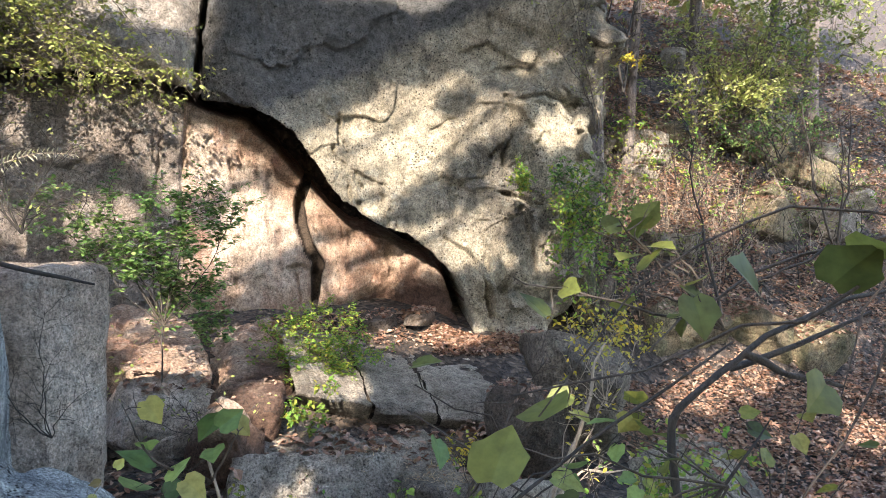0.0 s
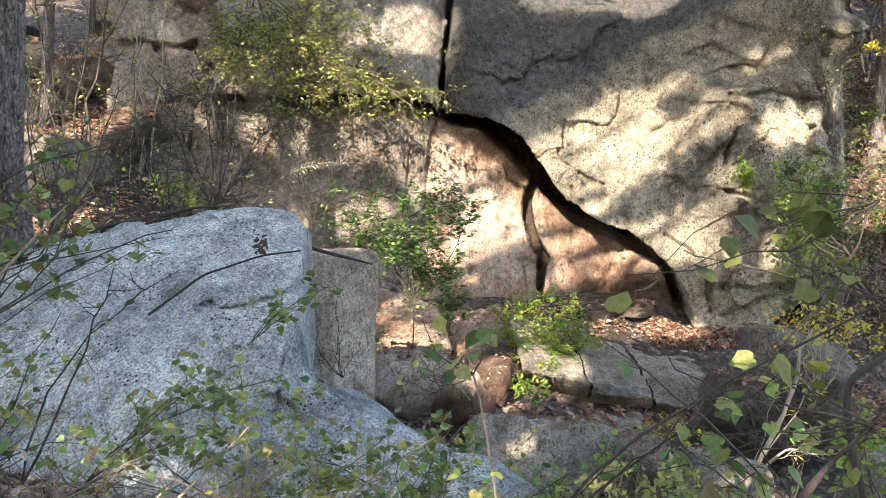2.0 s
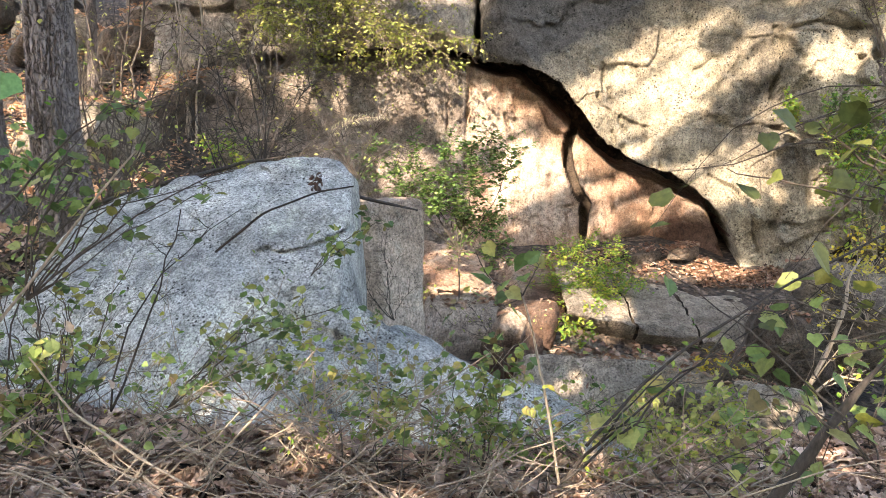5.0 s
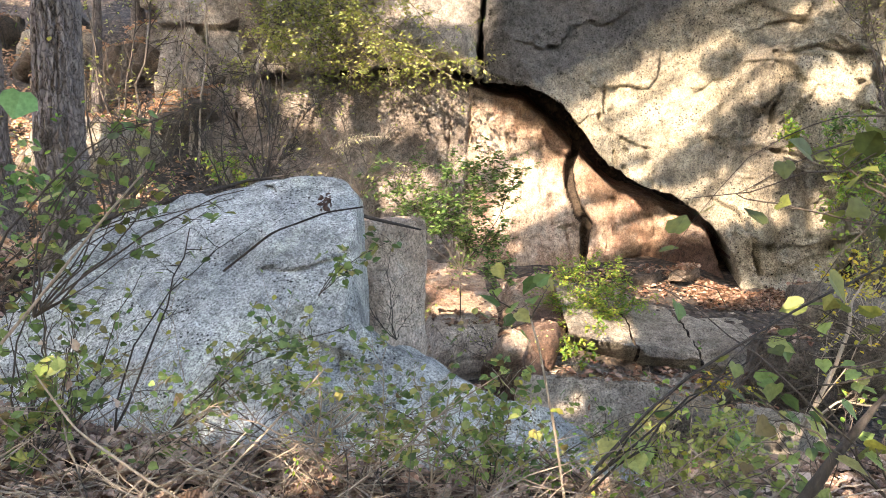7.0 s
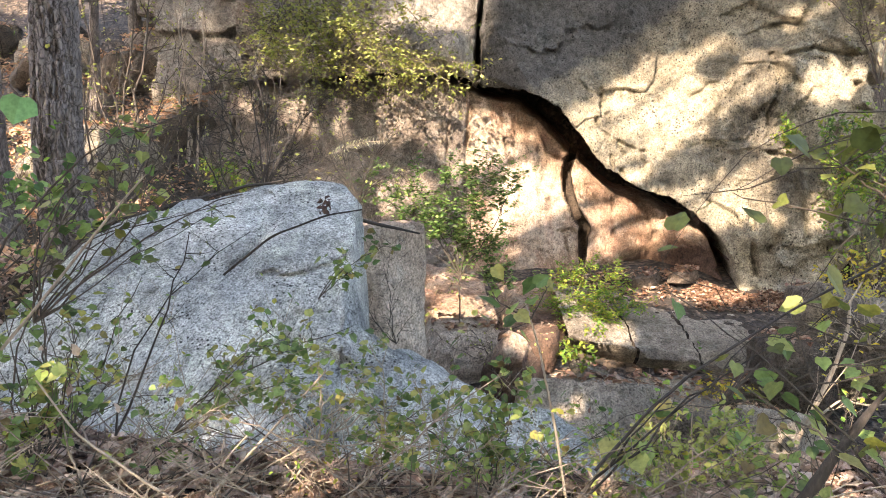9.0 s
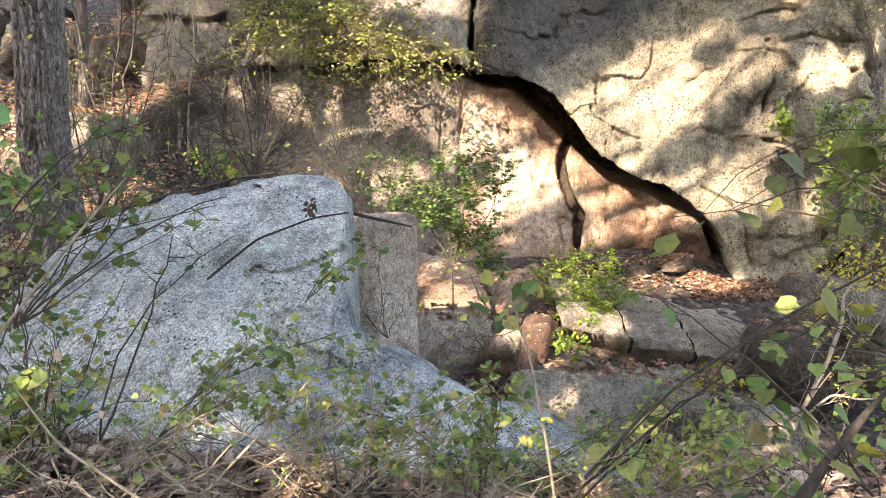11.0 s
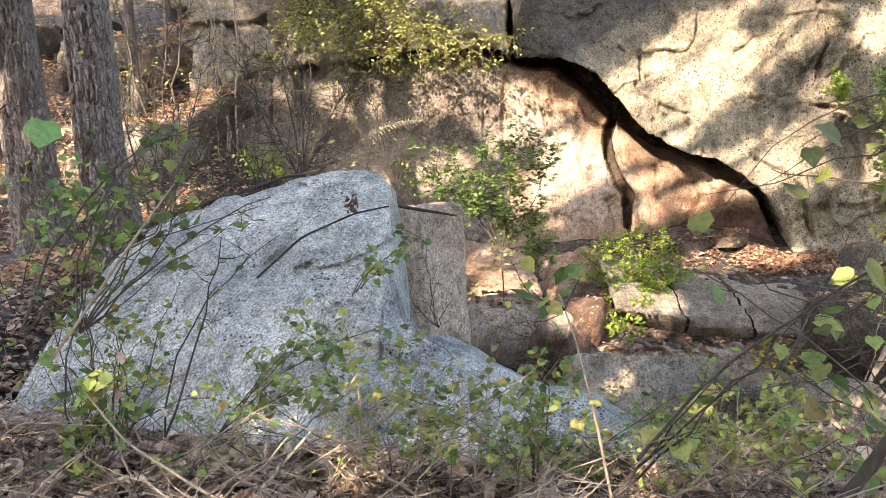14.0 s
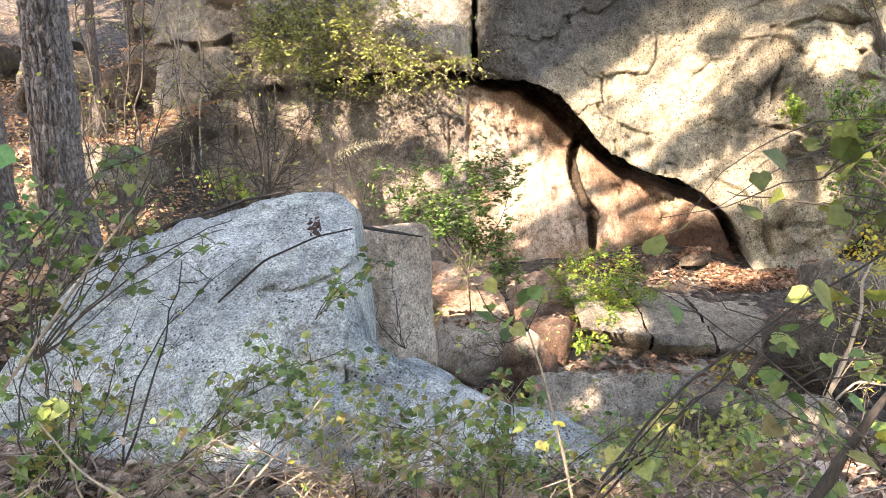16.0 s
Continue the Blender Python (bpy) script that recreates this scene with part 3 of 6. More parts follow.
def stone_mesh(name, size, seed, mat, box=8, cuts=9, rough=0.05, level=5):
    """A rounded box cut by a few planes, with uneven faces and joints. size: half lengths."""
    rng = np.random.default_rng(seed)
    v, f = SPHERES[level]
    r = 1 / (np.abs(v) ** box).sum(1) ** (1 / box)
    for _ in range(cuts):
        nrm = rng.normal(size=3)
        nrm /= np.linalg.norm(nrm)
        d = v @ nrm
        r = np.where(d > 0.15, np.minimum(r, rng.uniform(0.68, 1.0) / np.maximum(d, 0.15)), r)
    p = v * r[:, None] * np.asarray(size)
    s = float(np.mean(size))
    off = rng.uniform(0, 50, 3)
    d = fbm(p * (1.1 / s) + off, 3, seed) * rough * s * 1.6 + fbm(p * 5 + off, 3, seed + 9) * 0.018 + fbm(p * 17 + off, 2, seed + 5) * 0.008
    seam = np.abs(fbm(p * (0.9 / s) * [1, 1, 1.8] + off + 9, 2, seed + 13))
    d = d - 0.07 * s * smooth(-seam, -0.07, -0.005)
    p = p + v * d[:, None]
    return mesh_of(name, p, [f], mat)


def ledge(label, place, slabs, mat, turn):
    """A ledge of several slabs: each offset, half lengths and seed."""
    ob = thing("rock_ledge", place, label, "rock ledge")
    ob.matrix_world = pose(*place, *turn)
    for off, size, seed, tilt in slabs:
        o = part("slab", stone_mesh("slab", size, seed, mat, 14, 5, 0.035, 5), ob)
        o.matrix_local = pose(*off, *tilt)


def boulder():
    """The big grey boulder: one leaning face, a sharp crest, a long low tongue."""
    top = [(-2.45, 0.1), (-2.28, 0.72), (-1.97, 1.16), (-1.47, 1.35), (-0.97, 1.42), (-0.77, 1.44), (-0.52, 1.41), (-0.43, 1.35), (-0.408, 1.2), (-0.402, 1.05), (-0.39, 0.87),
           (-0.33, 0.68), (-0.17, 0.54), (0.13, 0.43), (0.55, 0.29), (0.8, 0.17), (1.05, 0.02), (1.18, -0.1), (1.28, -0.4)]
    x = np.unique(np.concatenate([np.arange(-2.45, 1.28, 0.016), np.arange(-0.5, -0.3, 0.003)]))
    zt = np.interp(x, [p[0] for p in top], [p[1] for p in top])
    zt = zt + vn(np.stack([x * 7, x * 0, x * 0], 1), 4) * 0.012
    v = np.linspace(0, 1, 150)
    Xb, V = np.meshgrid(x, v, indexing="ij")
    T = np.broadcast_to(zt[:, None], Xb.shape)
    front = np.clip(V / 0.72, 0, 1)
    back = np.clip((V - 0.72) / 0.28, 0, 1)
    foot = -0.45
    Zb = foot + (T - foot) * front - (T + 0.9) * back ** 1.6
    yc = 3.02 + 0.12 * np.abs(Xb + 0.8) ** 1.5
    lean = np.where(Zb > 0.1, 0.72 * (Zb - 0.1) + 0.16 * (Zb - 0.1) ** 2, 0.25 * (Zb - 0.1))
    crest = yc + np.where(T > 0.1, 0.72 * (T - 0.1) + 0.16 * (T - 0.1) ** 2, 0.25 * (T - 0.1))
    Yb = np.where(back > 0, crest + 0.06 + 1.1 * back ** 0.7, yc + lean + 0.07 * smooth(front, 0.85, 1.0))
    q = np.stack([Xb.ravel(), Yb.ravel(), Zb.ravel()], 1)
    grain = q @ np.array([[0.8, 0.0, 0.35], [0.0, 1.0, 0.0], [-0.9, 0.0, 0.35]])
    groove = np.abs(fbm(grain * np.array([1.0, 1.0, 2.6]), 2, 35))
    d = fbm(q * 1.3, 3, 31) * 0.07 + fbm(grain * np.array([1.3, 2, 7.0]), 4, 33) * 0.036 + fbm(q * 14, 3, 37) * 0.012 + 0.06 * smooth(-groove, -0.1, -0.01)
    for line in ([(-0.77, 1.1), (-0.84, 0.9), (-0.96, 0.66)], [(-0.95, 1.36), (-0.88, 1.22), (-0.92, 1.1)], [(-1.3, 1.1), (-1.42, 0.85), (-1.6, 0.6)], [(-0.62, 0.75), (-0.75, 0.5), (-0.8, 0.35)]):
        away, _ = distance(q[:, 0] + 0.02 * vn(q * 9, 36), q[:, 2], line)
        d = d + 0.045 * smooth(-away, -0.05, -0.004)    # slanting clefts in the face
    low = smooth(-(q[:, 2] - (0.42 - 0.25 * (q[:, 0] + 0.2))), -0.02, 0.06) * smooth(q[:, 0], -1.0, -0.5)
    q[:, 1] += d - 0.05 * low
    q[:, 2] += d * 0.5
    ob = part("boulder", mesh_of("boulder", q, [grid_faces(*Xb.shape)], M_BOULDER))
    return tagged(ob, "large pale grey speckled granite boulder with lichen and slanting grooves", "boulder")


boulder()
rock("rock_block", "square brown granite block with a dark top edge", (-0.43, 5.75, 0.36), (0.35, 0.4, 0.8), 3, M_BLOCK, (0, 1, 4), 15, 3, 0.03)
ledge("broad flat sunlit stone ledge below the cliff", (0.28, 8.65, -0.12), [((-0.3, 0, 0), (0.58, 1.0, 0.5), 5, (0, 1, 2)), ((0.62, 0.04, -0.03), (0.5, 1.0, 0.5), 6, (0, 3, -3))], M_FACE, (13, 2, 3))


def long_ledge():
    """The long rounded ledge: a gently sloping top, a broken front edge and an undercut, in three butted lengths."""
    ob = thing("rock_ledge", (2.0, 7.8, -0.2), "long rounded grey stone ledge with a broken undercut edge", "rock ledge")
    for k, (x0, x1) in enumerate(((1.34, 2.05), (2.06, 2.7), (2.715, 3.45))):
        x, v = np.arange(x0, x1, 0.018), np.linspace(0, 1, 110)
        Xs, V = np.meshgrid(x, v, indexing="ij")
        edge = np.interp(Xs, [1.34, 1.63, 2.32, 3.4], [0.0, -0.09, -0.28, -0.42])
        tall = np.interp(Xs, [1.34, 1.7, 2.4, 3.4], [0.15, 0.2, 0.33, 0.3])
        front = 7.22 + 0.05 * np.sin(Xs * 3.1) - 0.05 * k
        t = np.clip(V / 0.55, 0, 1)                     # over the top, from the back to the edge
        f = np.clip((V - 0.55) / 0.25, 0, 1)            # down the front
        u = np.clip((V - 0.8) / 0.2, 0, 1)              # back under the edge
        Ys = front + 1.5 * (1 - t) - 0.03 * np.sin(f * math.pi) + 0.33 * f ** 1.3 + 0.4 * u
        Zs = edge + np.interp(Xs, [1.34, 2.3, 3.4], [0.38, 0.5, 0.55]) * (1 - t) + 0.05 * np.sin(t * math.pi) - tall * f ** 1.15 - 0.08 * u
        q = np.stack([Xs.ravel(), Ys.ravel(), Zs.ravel()], 1)
        d = fbm(q * 1.6 + k, 3, 401) * 0.05 + fbm(q * [2, 6, 14], 3, 403) * 0.045 + fbm(q * 15, 3, 405) * 0.01
        lip = np.abs(fbm(q * [1.2, 1, 4.5], 2, 407 + k))
        d = d - 0.09 * smooth(-lip, -0.08, -0.01) * (f.ravel() > 0)
        end = np.minimum(Xs - x0, x1 - Xs).ravel()
        shrink = 0.03 * smooth(-end, -0.06, 0)
        q[:, 1] += -d + shrink * (f.ravel() > 0)
        q[:, 2] += d * 0.7 - shrink * 0.6
        part("slab", mesh_of("slab", local(q, (2.0, 7.8, -0.2)), [grid_faces(*Xs.shape)], M_LEDGE), ob)


long_ledge()
ledge("grey stone slab sloping under the long ledge", (1.95, 7.0, -0.6), [((-0.5, 0, 0), (0.56, 0.55, 0.2), 8, (0, 2, 0)), ((0.56, 0.03, -0.03), (0.54, 0.55, 0.19), 81, (0, 4, 4))], M_LEDGE, (6, 4, -6))
ledge("low mossy stone ledge with pine needles", (1.75, 5.95, -0.66), [((-0.42, 0, 0.02), (0.66, 0.36, 0.42), 11, (0, 0, 3)), ((0.58, -0.04, -0.03), (0.46, 0.36, 0.38), 12, (0, 4, -4))], M_LEDGE, (4, 7, -6))
rock("stone", "pale upright stone beside the gully", (0.69, 6.25, -0.14), (0.23, 0.25, 0.32), 13, M_FACE, (0, 8, 20), 7, 9, 0.07)
rock("stone", "pale tilted stone at the edge of the gully", (2.5, 5.2, -0.74), (0.3, 0.36, 0.5), 17, M_LEDGE, (-10, 14, 25), 7, 10, 0.07)
rock("stone", "rounded brown stone among leaves", (0.15, 7.3, -0.22), (0.5, 0.4, 0.34), 19, M_BLOCK, (0, 0, 12), 7, 10, 0.07)
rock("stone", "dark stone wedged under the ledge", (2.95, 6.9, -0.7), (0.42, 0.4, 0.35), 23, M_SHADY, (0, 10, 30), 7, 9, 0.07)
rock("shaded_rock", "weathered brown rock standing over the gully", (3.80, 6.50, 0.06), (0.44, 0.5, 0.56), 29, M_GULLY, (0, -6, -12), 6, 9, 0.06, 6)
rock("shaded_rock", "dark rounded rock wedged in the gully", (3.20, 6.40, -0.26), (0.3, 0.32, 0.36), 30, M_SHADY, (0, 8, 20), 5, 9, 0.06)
rock("stone", "smooth grey rock sloping out of the gully", (4.13, 5.2, -0.68), (0.5, 0.6, 0.4), 33, M_LEDGE, (12, -14, 10), 5, 8, 0.05)
rock("stone", "low pinkish rock below the flat ledge", (0.87, 7.3, -0.22), (0.36, 0.4, 0.32), 39, M_FACE, (8, 5, -10), 8, 8, 0.05)
rock("stone", "small brown stone in the leaf litter", (3.0, 8.9, 0.38), (0.2, 0.16, 0.1), 37, M_SHADY, (0, 0, 40), 7, 10, 0.08)
rock("stone", "mossy brown stone beside the cliff foot", (2.55, 8.95, 0.33), (0.3, 0.2, 0.13), 41, M_SHADY, (0, 0, 10), 7, 10, 0.08)
# right slope
rock("stone", "tan split stone standing at the corner of the cliff", (5.0, 8.45, 0.7), (0.13, 0.2, 0.36), 43, M_MOSSY, (0, -8, 20), 7, 9, 0.07)
rock("stone", "dark rounded stone beside the split stone", (5.3, 8.6, 0.68), (0.16, 0.2, 0.3), 47, M_SHADY, (0, 14, 20), 7, 9, 0.07)
ledge("long yellowish mossy granite blocks in the slope", (7.3, 8.55, 0.2), [((-0.75, 0, 0), (0.6, 0.5, 0.42), 53, (0, 3, 4)), ((0.3, 0.08, 0.02), (0.5, 0.5, 0.4), 54, (0, -2, -3)), ((1.2, -0.02, -0.1), (0.5, 0.46, 0.36), 59, (0, 6, 2)), ((-1.5, 0.2, -0.05), (0.3, 0.4, 0.34), 55, (0, 8, 12))], M_MOSSY, (0, 3, -8))
ledge("tan granite blocks with dark gaps in the leafy slope", (9.3, 9.9, 1.72), [((0, 0, 0), (0.48, 0.4, 0.3), 221, (0, 12, 6)), ((0.85, 0.15, 0.05), (0.3, 0.35, 0.26), 222, (0, -8, 14)), ((0.3, 0.25, 0.45), (0.36, 0.3, 0.16), 223, (0, 16, -8))], M_MOSSY, (0, 4, 10))
ledge("pale stones stacked over a dark hollow on the slope", (10.6, 11.5, 3.0), [((0, 0, 0), (0.4, 0.4, 0.26), 224, (0, 8, 10)), ((-0.5, 0.1, 0.3), (0.3, 0.3, 0.2), 225, (0, -18, 4)), ((0.6, 0.2, 0.25), (0.36, 0.35, 0.22), 226, (0, 6, -12)), ((0.1, 0.4, 0.55), (0.45, 0.3, 0.15), 227, (0, -6, 0))], M_MOSSY, (0, 0, 0))
rock("stone", "grey rounded stone half sunk in fallen leaves", (6.9, 9.5, 1.32), (0.26, 0.24, 0.2), 228, M_LEDGE, (0, 5, 10), 6, 9, 0.07)
rock("stone", "small grey stone among dry twigs", (7.45, 9.55, 1.36), (0.22, 0.2, 0.17), 229, M_LEDGE, (0, -8, 30), 6, 9, 0.07)
ledge("weathered stones on the leafy slope", (12.4, 11.9, 3.25), [((0, 0, 0), (0.4, 0.4, 0.3), 230, (0, 6, 20)), ((0.7, 0.2, 0.1), (0.35, 0.35, 0.26), 231, (0, -9, 5))], M_LEDGE, (0, 0, 0))
rng = np.random.default_rng(77)
for k in range(26):
    x, y = rng.uniform(5.6, 13), rng.uniform(9, 16)
    s = rng.uniform(0.15, 0.5)
    rock("stone", "grey weathered stone on the leafy slope", (x, y, float(height(x, y)) + 0.1 * s), (s * 1.4, s, s * 0.7), 100 + k, M_LEDGE if k % 3 else M_MOSSY, (0, 0, rng.uniform(0, 180)), 7, 10, 0.08, 4, "rock", "stones on the slope")
for k in range(22):
    x, y = rng.uniform(-9, -3.2), rng.uniform(8.2, 14)
    s = rng.uniform(0.2, 0.6)
    rock("stone", "grey angular stone block on the wooded slope", (x, y, float(height(x, y)) + 0.25 * s), (s * 1.3, s, s * 0.8), 150 + k, M_SHADY if k % 3 else M_LEDGE, (0, rng.uniform(-12, 12), rng.uniform(0, 180)), 7, 10, 0.06, 4, "rock", "stone blocks on the wooded slope")
ledge("stacked grey granite blocks with dark gaps on the slope", (-4.26, 11.80, 3.77), [((0, 0, 0), (0.5, 0.5, 0.3), 201, (0, 4, 6)), ((0.3, 0.1, 0.5), (0.42, 0.4, 0.22), 202, (0, -6, -8)), ((-0.75, 0.3, 0.2), (0.36, 0.4, 0.36), 203, (0, 8, 14)), ((0.95, 0.0, 0.1), (0.36, 0.45, 0.45), 204, (0, -5, 20)), ((-0.3, 0.3, 0.85), (0.4, 0.4, 0.2), 205, (0, 5, -4))], M_WALL, (0, 0, 0))
ledge("grey angular blocks leaning on the wooded slope", (-2.73, 11.00, 3.85), [((0, 0, 0), (0.5, 0.5, 0.55), 211, (0, -4, 6)), ((0.75, 0.2, 0.1), (0.4, 0.45, 0.5), 212, (0, 7, -10)), ((-0.2, 0.2, 0.75), (0.45, 0.5, 0.25), 213, (0, 5, 10))], M_WALL, (0, 0, 0))


# ---- fallen leaves ----
bpy.context.view_layer.update()
GRAPH = bpy.context.evaluated_depsgraph_get()


def dropped(x, y, high=7.0, flat=0.8):
    """Where leaves that fall at x, y come to lie, on rock or soil, and whether they stay there."""
    z, ok = np.zeros(len(x)), np.zeros(len(x), bool)
    for k in range(len(x)):
        hit, place, normal, _, ob, _ = scene.ray_cast(GRAPH, (x[k], y[k], max(high, float(y[k]) * 0.9)), (0, 0, -1))
        z[k], ok[k] = place[2], hit and normal[2] > flat and ob.name not in ("boulder", "rock_block", "overhanging_slab", "upper_block", "lower_face")
    return z, ok


def litter(name, label, count, area, seed, size=(0.06, 0.12), clump=0.0, mat=None, lift=0.012, flat=0.8, shape="dead"):
    """Joined fallen leaves strewn over the ground inside x0, x1, y0, y1."""
    rng = np.random.default_rng(seed)
    x, y = rng.uniform(area[0], area[1], count * 3), rng.uniform(area[2], area[3], count * 3)
    keep = (vn(np.stack([x * 1.1, y * 1.1, 0 * x], 1), seed) > clump - 0.5)
    x, y = x[keep][:count], y[keep][:count]
    z, ok = dropped(x, y, 7.0, flat)
    x, y, z = x[ok], y[ok], z[ok]
    pts = np.stack([x, y, z + lift + rng.uniform(0, 0.025, len(x))], 1)
    ob = part(name, leaves_mesh(name, pts, rng.uniform(*size, len(x)), shape, mat or M_LITTER, rng, 0.55))
    return tagged(ob, label, "leaves", kind="stuff")


litter("leaf_litter", "curled brown oak leaves on the forest floor", 17000, (-3.2, 2.6, 1.5, 3.7), 1, (0.04, 0.085), clump=-0.6, mat=M_FLOOR, flat=0.55, shape="oak")
litter("leaf_litter", "dry brown leaves banked beside the boulder", 4500, (-5.2, -1.6, 3.3, 6.2), 10, (0.05, 0.1), clump=-0.6, mat=M_FLOOR, flat=0.4)
litter("leaf_litter", "dry brown leaves over the clearing", 15000, (-8, 8, -6, 3.4), 15, (0.07, 0.13), clump=-0.3, mat=M_FLOOR, flat=0.4)
litter("leaf_litter", "brown leaves drifted in the gully", 3200, (-2.5, 4.3, 3.6, 7.6), 2, clump=0.3)
litter("leaf_litter", "orange brown leaves banked below the cliff", 4200, (1.7, 4.9, 8.25, 9.3), 3, (0.04, 0.08), flat=0.6)
litter("leaf_litter", "brown leaves gathered at the cliff foot", 1900, (1.3, 5.0, 8.5, 9.7), 7, (0.04, 0.08))
litter("leaf_litter", "small brown leaves on the stone ledges", 1100, (-0.8, 3.3, 5.2, 9.0), 6, (0.025, 0.065))
litter("pine_needles", "tan pine needles strewn on the low ledge", 2600, (0.8, 2.9, 5.3, 6.5), 13, (0.05, 0.09), mat=M_NEEDLE, shape="needle")
litter("leaf_litter", "brown leaves covering the sunny slope", 34000, (4.4, 14, 4.0, 16), 4, (0.045, 0.095), flat=0.5)
litter("leaf_litter", "pale and dark brown leaves below the slope's blocks", 20000, (4.6, 10.5, 5.5, 11.5), 16, (0.03, 0.07), mat=M_LITTER, flat=0.4)
litter("leaf_litter", "brown leaves on the high slope", 9000, (4.4, 19, 15.5, 24), 9, (0.1, 0.17), flat=0.4)
litter("leaf_litter", "brown leaves on the far side of the slope", 9000, (13.8, 22, 7.5, 17), 14, (0.08, 0.14), flat=0.4)
litter("leaf_litter", "orange leaves on the wooded slope", 14000, (-9.5, -2.4, 4.0, 13.0), 5, (0.05, 0.11), mat=M_ORANGE, flat=0.5)


def fallen_leaves(count, seed):
    """The nearest fallen leaves, each one a piece of the litter."""
    rng = np.random.default_rng(seed)
    bed = thing("leaf_pile", (-0.5, 2.7, 0.15), "dry curled oak leaves lying before the boulder", "leaves")
    v, f = SHAPES["oak"]
    kinds = []
    for k in range(4):
        w = v * np.array([1, 1, 0.5 + 0.5 * k])
        w[:, 2] += 0.1 * np.sin(v[:, 0] * 5 + k) * k * 0.5
        kinds.append(mesh_of("fallen_leaf", w, [f], M_FALLEN, False))
    x, y = rng.uniform(-2.2, 1.5, count), rng.uniform(2.25, 3.15, count)
    z, m = height(x, y), turns(count, rng, 0.5)
    for k in range(count):
        s = rng.uniform(0.045, 0.09)
        ob = part("fallen_leaf", kinds[k % 4], bed)
        ob.matrix_local = Matrix.Translation((x[k] + 0.5, y[k] - 2.7, z[k] + 0.03 - 0.15)) @ Matrix(m[k].tolist()).to_4x4() @ Matrix.Scale(s, 4)


fallen_leaves(230, 8)


# ---- trees ----
def bark_trunk(axis, radii, seed, turns_=120, step=0.016, plates=0.02):
    """A furrowed trunk round an axis given as points."""
    axis = np.asarray(axis, float)
    length = np.concatenate([[0], np.cumsum(np.linalg.norm(np.diff(axis, axis=0), axis=1))])
    s = np.arange(0, length[-1], step)
    c = np.stack([np.interp(s, length, axis[:, k]) for k in range(3)], 1)
    r = np.interp(s, length, radii)
    a = np.arange(turns_) * 2 * math.pi / turns_
    S, A = np.meshgrid(s, a, indexing="ij")
    R = np.broadcast_to(r[:, None], S.shape)
    q = np.stack([np.cos(A).ravel() * 3.2, np.sin(A).ravel() * 3.2, S.ravel() * 3.0], 1)
    crease = np.abs(fbm(q * [1.5, 1.5, 0.55] + 0.6 * vn(q * 1.7, seed + 3)[:, None], 2, seed))
    plate = np.abs(vn(q * [1.2, 1.2, 2.2] + 40, seed + 6))
    d = (smooth(crease, 0.02, 0.22) * (0.35 + 0.65 * smooth(plate, 0.02, 0.15)) + 0.12 * fbm(q * 5, 2, seed + 8)).reshape(S.shape) * plates - plates * 0.6
    flare = 0.35 * np.exp(-S / 0.22) * (0.6 + 0.5 * np.cos(A * 5 + seed))
    R = R * (1 + flare) + d
    P = np.stack([c[:, None, 0] + np.cos(A) * R, c[:, None, 1] + np.sin(A) * R, np.broadcast_to(c[:, None, 2], S.shape)], 2)
    n, k = S.shape
    i = np.arange((n - 1) * k)
    row, col = i // k, i % k
    c2 = (col + 1) % k
    return P.reshape(-1, 3), np.stack([row * k + col, row * k + c2, (row + 1) * k + c2, (row + 1) * k + col], 1)


def seen_tree(label, axis, radii, seed, plates, wide=2.2, leafy=60, pad=0.16):
    base = tuple(axis[0])
    tree = thing("tree", base, label, "tree")
    v, f = bark_trunk(axis, radii, seed, plates=plates)
    part("trunk", mesh_of("trunk", local(v, base), [f], M_BARK), tree, "thick furrowed grey brown bark")
    rng = np.random.default_rng(seed)
    t = Tubes(5)
    tips = []
    top = np.asarray(axis[-1], float)
    for k in range(9):
        a = rng.uniform(0, 6.28)
        st = np.asarray(axis[-2]) * (1 - k / 9) + top * (k / 9)
        end = st + np.array([math.cos(a) * wide, math.sin(a) * wide, rng.uniform(0.3, 1.4)])
        t.add([st, (st + end) / 2 + [0, 0, 0.25], end], [0.06, 0.04, 0.012])
        tips += [end + rng.normal(0, 0.23 * wide, 3) for _ in range(leafy)]
    part("limb", t.mesh("limb", M_BARK, base), tree)
    part("crown", leaves_mesh("crown", tips, pad, "ovate", M_CANOPY, rng, place=base), tree)


seen_tree("tall tree with thick furrowed grey brown bark", [(-2.82, 5.6, 0.4), (-2.87, 5.6, 1.0), (-2.95, 5.6, 1.8), (-2.97, 5.65, 3.0), (-3.05, 5.7, 11.0), (-3.1, 5.8, 15.0)],
          [0.27, 0.2, 0.172, 0.162, 0.14, 0.09], 5, 0.035)
seen_tree("tall tree with dark ridged bark behind the other trunk", [(-4.42, 7.0, 0.8), (-4.5, 7.0, 1.8), (-4.54, 7.0, 3.2), (-4.65, 7.1, 11.5), (-4.7, 7.2, 15.5)],
          [0.3, 0.22, 0.2, 0.17, 0.1], 9, 0.04)

